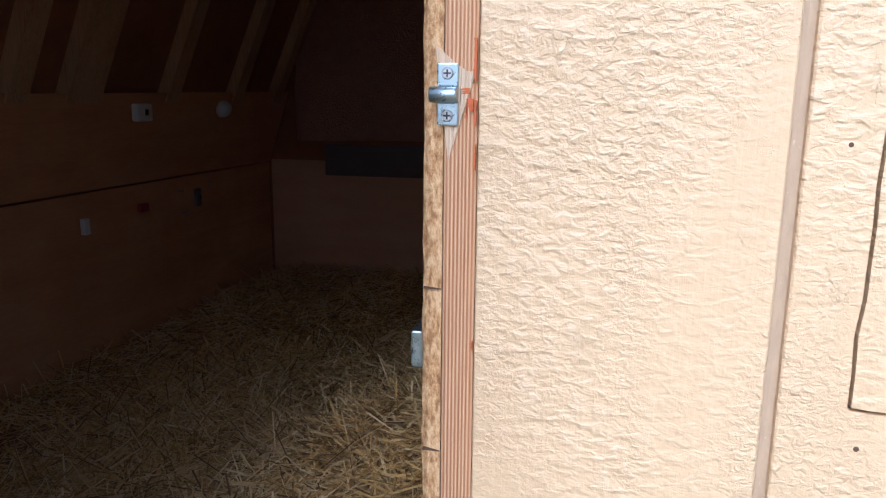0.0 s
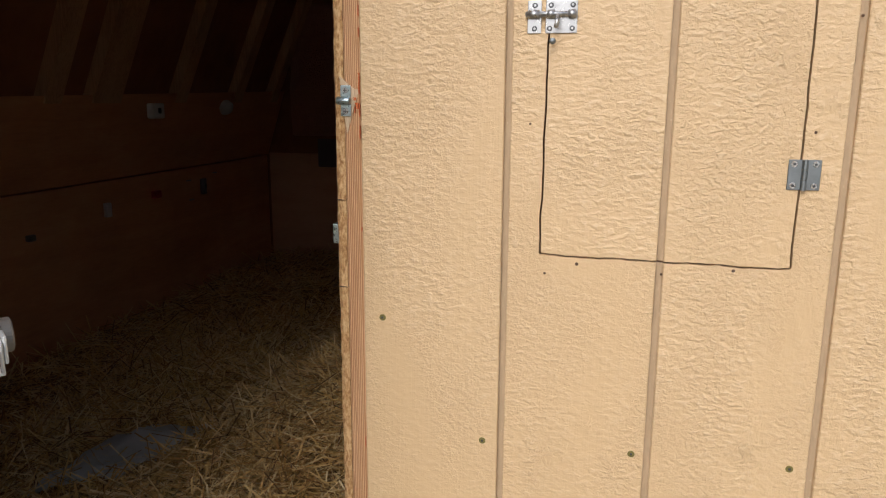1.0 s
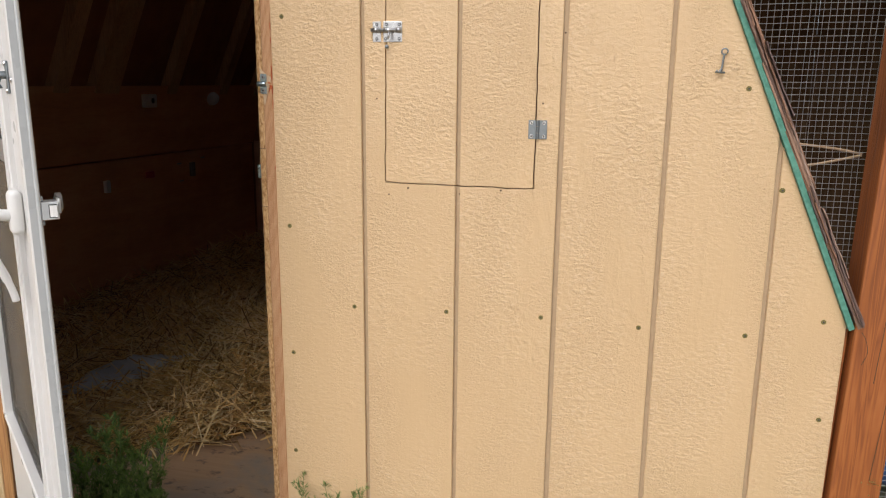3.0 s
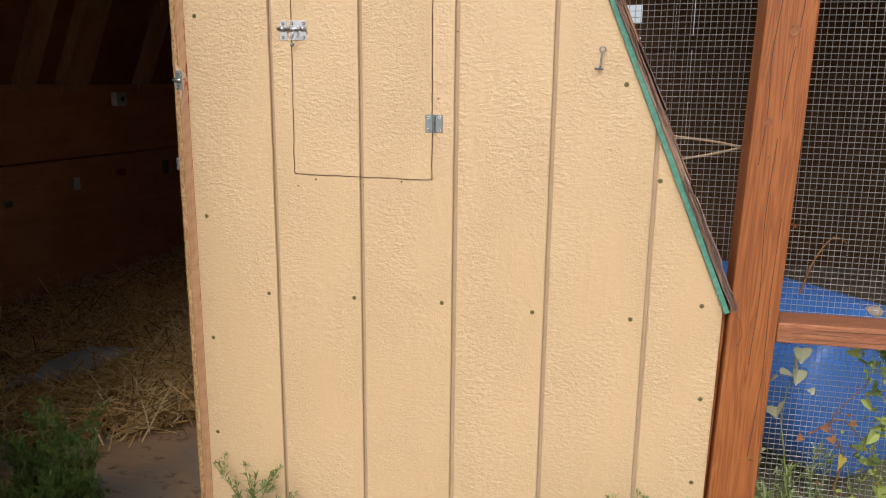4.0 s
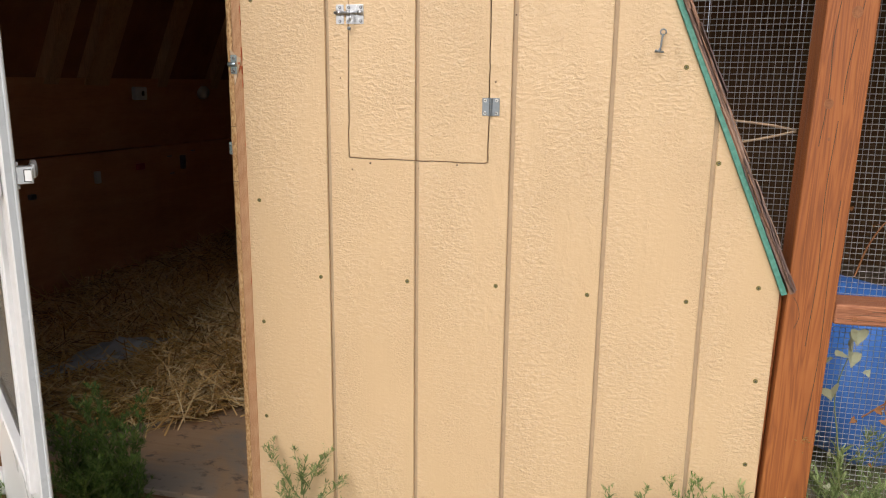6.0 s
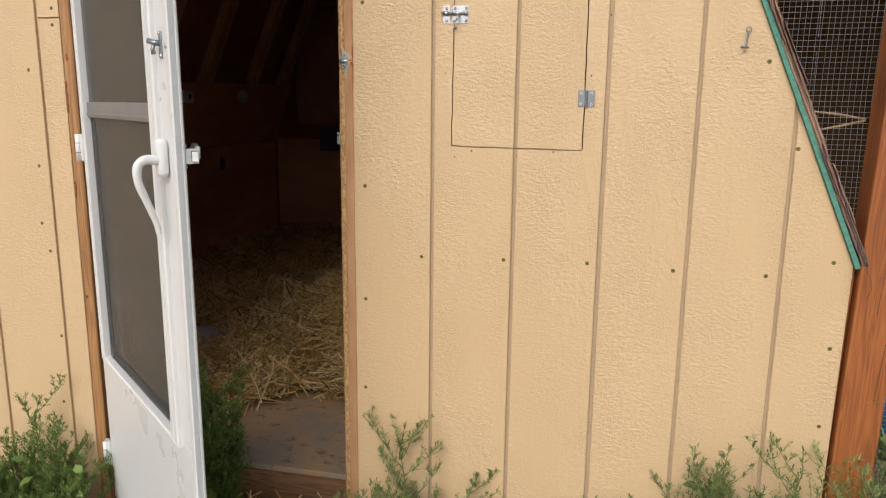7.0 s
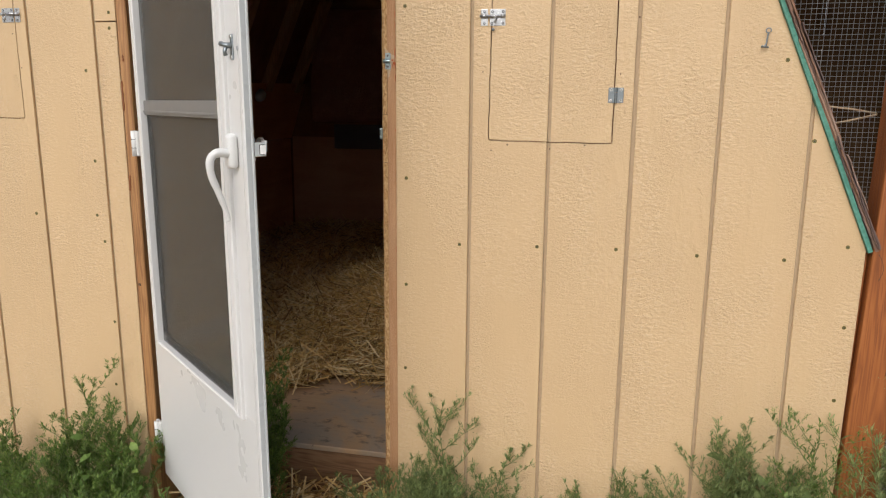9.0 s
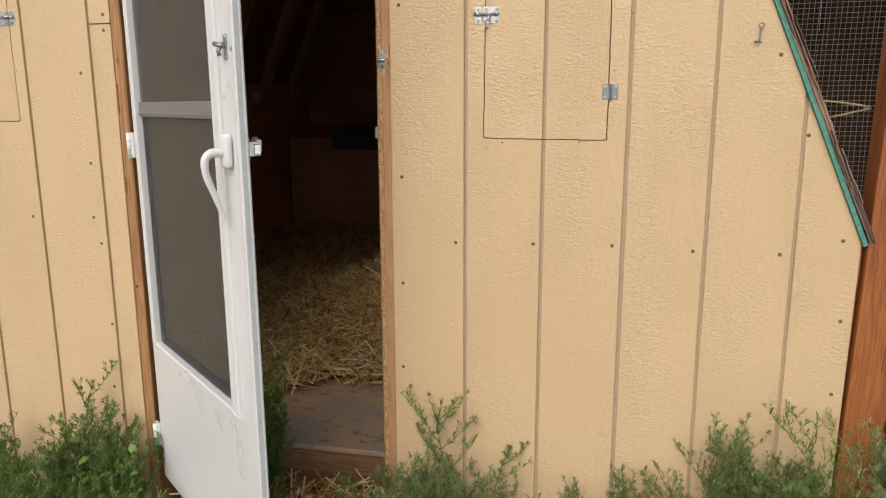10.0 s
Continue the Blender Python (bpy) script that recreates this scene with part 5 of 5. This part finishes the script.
# ---- weeds ----
class Plant:
    """Gathers the stems and leaves of one weed."""

    def __init__(self, seed):
        self.r = random.Random(seed)
        self.stem = bmesh.new()
        self.v, self.f = [], []
        self.thin = 1.0

    def leaf(self, p, d, ln, w, up):
        side = d.cross(up)
        if side.length < 1e-4:
            side = d.cross(Vector((1, 0, 0)))
        side.normalize()
        nrm = side.cross(d).normalized()
        b = len(self.v)
        m1 = p + d * ln * 0.35 + nrm * ln * 0.06
        m2 = p + d * ln * 0.70 + nrm * ln * 0.02
        tip = p + d * ln - nrm * ln * 0.16
        for q in (p, m1 + side * w, m1 - side * w, m2 + side * w * 0.7, m2 - side * w * 0.7, tip):
            self.v.append(tuple(q))
        self.f += [(b, b + 1, b + 2), (b + 1, b + 3, b + 4, b + 2), (b + 3, b + 5, b + 4)]

    def shoot(self, p, d, ln, rad, depth, leaf, dens):
        r = self.r
        n = max(4, int(ln / 0.022))
        pts = [p.copy()]
        for i in range(n):
            d = (d + Vector((r.gauss(0, 0.09), r.gauss(0, 0.09), r.gauss(0.09, 0.06)))).normalized()
            p = p + d * ln / n
            pts.append(p.copy())
        tube(self.stem, pts, [max(0.0006, rad * (1 - 0.75 * i / n)) for i in range(n + 1)], 4, False)
        for i in range(1, n + 1):
            f = i / n
            for _ in range(dens + 2 if f < 0.8 else dens + 11):
                a = r.uniform(0, 2 * math.pi)
                out = Vector((math.cos(a), math.sin(a), r.uniform(0.15, 0.9))).normalized()
                ld = (out + d * r.uniform(0.1, 0.8 if f < 0.8 else 1.8)).normalized()
                l = leaf * r.uniform(0.5, 1.15) * (1.0 - 0.45 * f)
                self.leaf(pts[i] + Vector((r.gauss(0, 0.002), r.gauss(0, 0.002), r.gauss(0, 0.004))), ld, l, l * r.uniform(0.065, 0.12) * self.thin, Vector((0, 0, 1)))
            if depth and 0.15 < f < 0.92 and r.random() < 0.8:
                a = r.uniform(0, 2 * math.pi)
                bd = (Vector((math.cos(a), math.sin(a) * 0.8, 0.0)) * r.uniform(0.6, 1.0) + d * r.uniform(0.5, 0.9)).normalized()
                self.shoot(pts[i], bd, ln * r.uniform(0.25, 0.50) * (1.15 - 0.6 * f), rad * 0.5, depth - 1, leaf * 0.8, dens)

    def done(self, base, label, mat, group="weeds along the wall"):
        t = thing("weed", label, "weed", base, group)
        part("stem", self.stem, STEM, t, "", True)
        strips("foliage", self.v, self.f, mat, t)
        return t


def weed(x, y, height, spread, n, seed, label, mat=None, leaf=0.034, dens=3, lean=(0, 0), tall=None, thin=1.0, broad=0):
    pl = Plant(seed)
    pl.thin = thin
    base = Vector((x, y, GROUND - 0.01))
    for i in range(n):
        a = pl.r.uniform(0, 2 * math.pi)
        d = Vector((math.cos(a) * spread + lean[0], math.sin(a) * spread * 0.6 + lean[1] - 0.03, 1.0)).normalized()
        h = height * pl.r.uniform(0.6, 1.0)
        if i == 0 and tall:
            h, d = tall, Vector((lean[0], lean[1], 1.0)).normalized()
        off = Vector((pl.r.uniform(-1, 1) * spread * 0.16, pl.r.uniform(-1, 0.6) * spread * 0.07, 0))
        pl.shoot(base + off, d, h, 0.0030, 2 if h > 0.25 else 1, leaf, dens)
    for _ in range(broad):
        a = pl.r.uniform(0, 2 * math.pi)
        p = base + Vector((math.cos(a) * spread * 0.22, -abs(math.sin(a)) * spread * 0.18, height * pl.r.uniform(0.45, 0.95)))
        l = pl.r.uniform(0.030, 0.055)
        pl.leaf(p, Vector((math.cos(a), -0.5, pl.r.uniform(-0.6, 0.7))).normalized(), l, l * 0.27, Vector((0, -0.6, 1)))
    return pl.done(base, label, mat or WEED)


GREEN_LABEL = "green feathery weed growing along the wall foot"
weed(-1.06, -0.10, 0.38, 0.45, 9, 31, GREEN_LABEL, tall=0.47)
weed(-0.93, -0.13, 0.34, 0.36, 13, 32, "bushy green weed at the door hinge side", tall=0.42, broad=8)
weed(-1.30, -0.16, 0.36, 0.50, 10, 33, GREEN_LABEL)
weed(-0.98, -0.22, 0.29, 0.6, 12, 34, GREEN_LABEL)
weed(-0.78, -0.25, 0.25, 0.28, 9, 47, GREEN_LABEL)
weed(-1.17, -0.20, 0.30, 0.5, 9, 49, GREEN_LABEL)
weed(0.065, -0.13, 0.38, 0.55, 17, 35, "grey-green weed before the siding with one tall shoot", WEEDDARK, tall=0.50)
weed(0.19, -0.12, 0.38, 0.45, 13, 36, "grey-green weed before the siding", WEEDDARK)
weed(-0.03, -0.15, 0.33, 0.45, 13, 37, "grey-green weed beside the doorway", WEEDDARK)
weed(0.58, -0.06, 0.36, 0.40, 8, 38, "small thin weed before the siding", WEEDDARK, 0.032, 2)
weed(0.47, -0.07, 0.30, 0.30, 4, 48, "small thin weed before the siding", WEEDDARK, 0.032, 2)
weed(0.83, -0.07, 0.47, 0.20, 12, 39, GREEN_LABEL, WEEDDARK, tall=0.52, broad=10)
weed(0.93, -0.07, 0.40, 0.20, 10, 40, GREEN_LABEL, WEEDDARK, tall=0.44, broad=12)
weed(1.03, -0.07, 0.40, 0.22, 10, 41, "green weed with a tall shoot near the post", leaf=0.030, dens=2, tall=0.56, broad=6)
weed(1.20, -0.09, 0.40, 0.26, 3, 42, "thin green weed in front of the post", PALEWEED, leaf=0.05, dens=0, tall=0.52, thin=0.8)
for wx, wy, hh, nn, sd in ((1.27, -0.07, 0.58, 3, 43), (1.31, -0.04, 0.66, 4, 44), (1.37, -0.02, 0.50, 3, 51), (1.46, -0.02, 0.36, 3, 50)):
    weed(wx, wy, hh, 0.34, nn, sd, "long-leaved pale green weed before the wire", PALEWEED, leaf=0.064, dens=0, thin=0.85)
weed(-0.52, -0.01, 0.54, 0.26, 6, 45, "soft green weed in the doorway behind the door", leaf=0.044)
weed(-0.57, -0.02, 0.46, 0.26, 7, 46, "soft green weed in the doorway behind the door", leaf=0.044)
bush = Plant(77)
for i in range(16):
    a = bush.r.uniform(0, 6.28)
    bush.shoot(Vector((0.99 + bush.r.uniform(-0.15, 0.15), 20 + bush.r.uniform(-0.3, 0.3), GROUND)), Vector((math.cos(a) * 0.22, math.sin(a) * 0.22, 1)).normalized(), bush.r.uniform(1.1, 1.6), 0.015, 1, 0.14, 3)
t = bush.done((0.99, 20, GROUND), "green shrub standing far off in the field", SHRUBLEAF, "")
t.name = "shrub"
far_fence = thing("field_fence", "thin wire fence with a dark pole in the field", "fence", (0.68, 20.6, GROUND))
bm = bmesh.new()
tube(bm, [(0.68, 20.6, GROUND), (0.68, 20.6, 2.70)], 0.020, 8)
part("pole", bm, SLATE, far_fence)
for z in (0.75, 1.2, 1.65, 2.20):
    bm = bmesh.new()
    tube(bm, [(-3.0, 20.6, z), (4.0, 20.6, z)], 0.022 if z > 2 else 0.010, 6)
    part("fence_wire", bm, WIRE, far_fence)


# ---- vines on the wire ----
def heart(size, fold, seed):
    """A broad heart-shaped leaf, stalk at the origin, tip along -z."""
    r = random.Random(seed)
    out = [(0.0, 0.0), (0.20, 0.15), (0.48, 0.16), (0.47, -0.12), (0.35, -0.42), (0.18, -0.72), (0.0, -1.02)]
    out = [(a * r.uniform(0.75, 1.2), b + r.gauss(0, 0.05)) for a, b in out]
    bm = bmesh.new()
    mid = [bm.verts.new((0, 0.02 * size * math.sin(k), -k * 0.21 * size)) for k in range(6)]
    for s in (-1, 1):
        e = [bm.verts.new((s * a * size, -fold * a * size + r.gauss(0, 0.03) * size, b * size)) for a, b in out[1:-1]]
        for k in range(5):
            q = [mid[k], e[k], e[k + 1], mid[k + 1]] if k < 4 else [mid[4], e[4], mid[5]]
            bm.faces.new(q if s > 0 else q[::-1])
    me = bpy.data.meshes.new("leaf")
    bm.to_mesh(me)
    bm.free()
    return me


def vine(label, runs, leaves, mats, seed, size):
    r = random.Random(seed)
    base = runs[0][0]
    t = thing("vine", label, "vine", (base[0], base[1], GROUND), "vines on the wire")
    meshes = []
    for m in mats:
        for k in range(3):
            me = heart(1.0, r.uniform(-0.1, 0.5), seed * 10 + k)
            me.materials.append(m)
            meshes.append(me)
    lines = []
    for c in runs:
        pts = curve_pts(c, 7)
        lines.append(pts)
        bm = bmesh.new()
        tube(bm, pts, [0.0022 * (1 - 0.6 * i / len(pts)) for i in range(len(pts))], 5, False)
        part("tendril", bm, STEM if mats[0] is not RUST else RUST, t, "", True)
    for _ in range(leaves):
        pts = r.choice(lines)
        p = r.choice(pts[2:]) + Vector((r.gauss(0, 0.032), -abs(r.gauss(0.012, 0.016)), r.gauss(0, 0.032)))
        ob = from_mesh("leaf", r.choice(meshes), None, t)
        s = size * (0.35 + 1.15 * r.random() ** 1.8)
        ob.matrix_local = Matrix.Identity(4)
        ob.matrix_basis = Matrix.LocRotScale(p, Euler((r.gauss(0.1, 0.8), r.gauss(0, 0.9), r.gauss(0, 1.0))), Vector((s * r.uniform(0.6, 1.15), s, s * r.uniform(0.75, 1.2))))
    return t


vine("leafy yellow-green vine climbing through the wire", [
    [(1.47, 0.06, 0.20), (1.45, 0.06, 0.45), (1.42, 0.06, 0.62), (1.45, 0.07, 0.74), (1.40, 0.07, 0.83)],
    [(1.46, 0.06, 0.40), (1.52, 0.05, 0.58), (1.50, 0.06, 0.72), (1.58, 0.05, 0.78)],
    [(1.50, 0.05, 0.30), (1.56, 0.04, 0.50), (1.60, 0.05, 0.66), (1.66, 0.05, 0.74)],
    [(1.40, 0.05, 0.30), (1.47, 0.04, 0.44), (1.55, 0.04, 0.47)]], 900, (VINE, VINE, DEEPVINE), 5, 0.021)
vine("withered pale vine hanging on the wire", [[(1.27, 0.06, 0.45), (1.25, 0.06, 0.58), (1.235, 0.06, 0.68), (1.255, 0.06, 0.78)]], 14, (PALE,), 6, 0.030)
vine("dead brown tendrils caught in the wire", [
    [(1.36, 0.08, 0.50), (1.37, 0.08, 0.58), (1.34, 0.08, 0.66), (1.40, 0.08, 0.75)],
    [(1.30, 0.085, 0.62), (1.36, 0.085, 0.66), (1.42, 0.085, 0.60)]], 22, (RUST,), 7, 0.015)
vine("thin dead tendril hanging high on the wire", [[(1.25, 0.085, 0.93), (1.27, 0.085, 1.00), (1.30, 0.085, 1.05), (1.33, 0.085, 1.04)]], 3, (RUST,), 9, 0.010)
vine("dying vine with yellow and rust leaves low on the wire", [
    [(1.38, 0.05, 0.26), (1.45, 0.04, 0.38), (1.50, 0.04, 0.46), (1.60, 0.04, 0.52)],
    [(1.42, 0.05, 0.22), (1.36, 0.04, 0.36), (1.39, 0.04, 0.46), (1.37, 0.05, 0.58)],
    [(1.55, 0.05, 0.28), (1.62, 0.04, 0.42), (1.66, 0.04, 0.62), (1.64, 0.05, 0.80)]], 90, (VINE, YELLOWED, RUST), 8, 0.021)
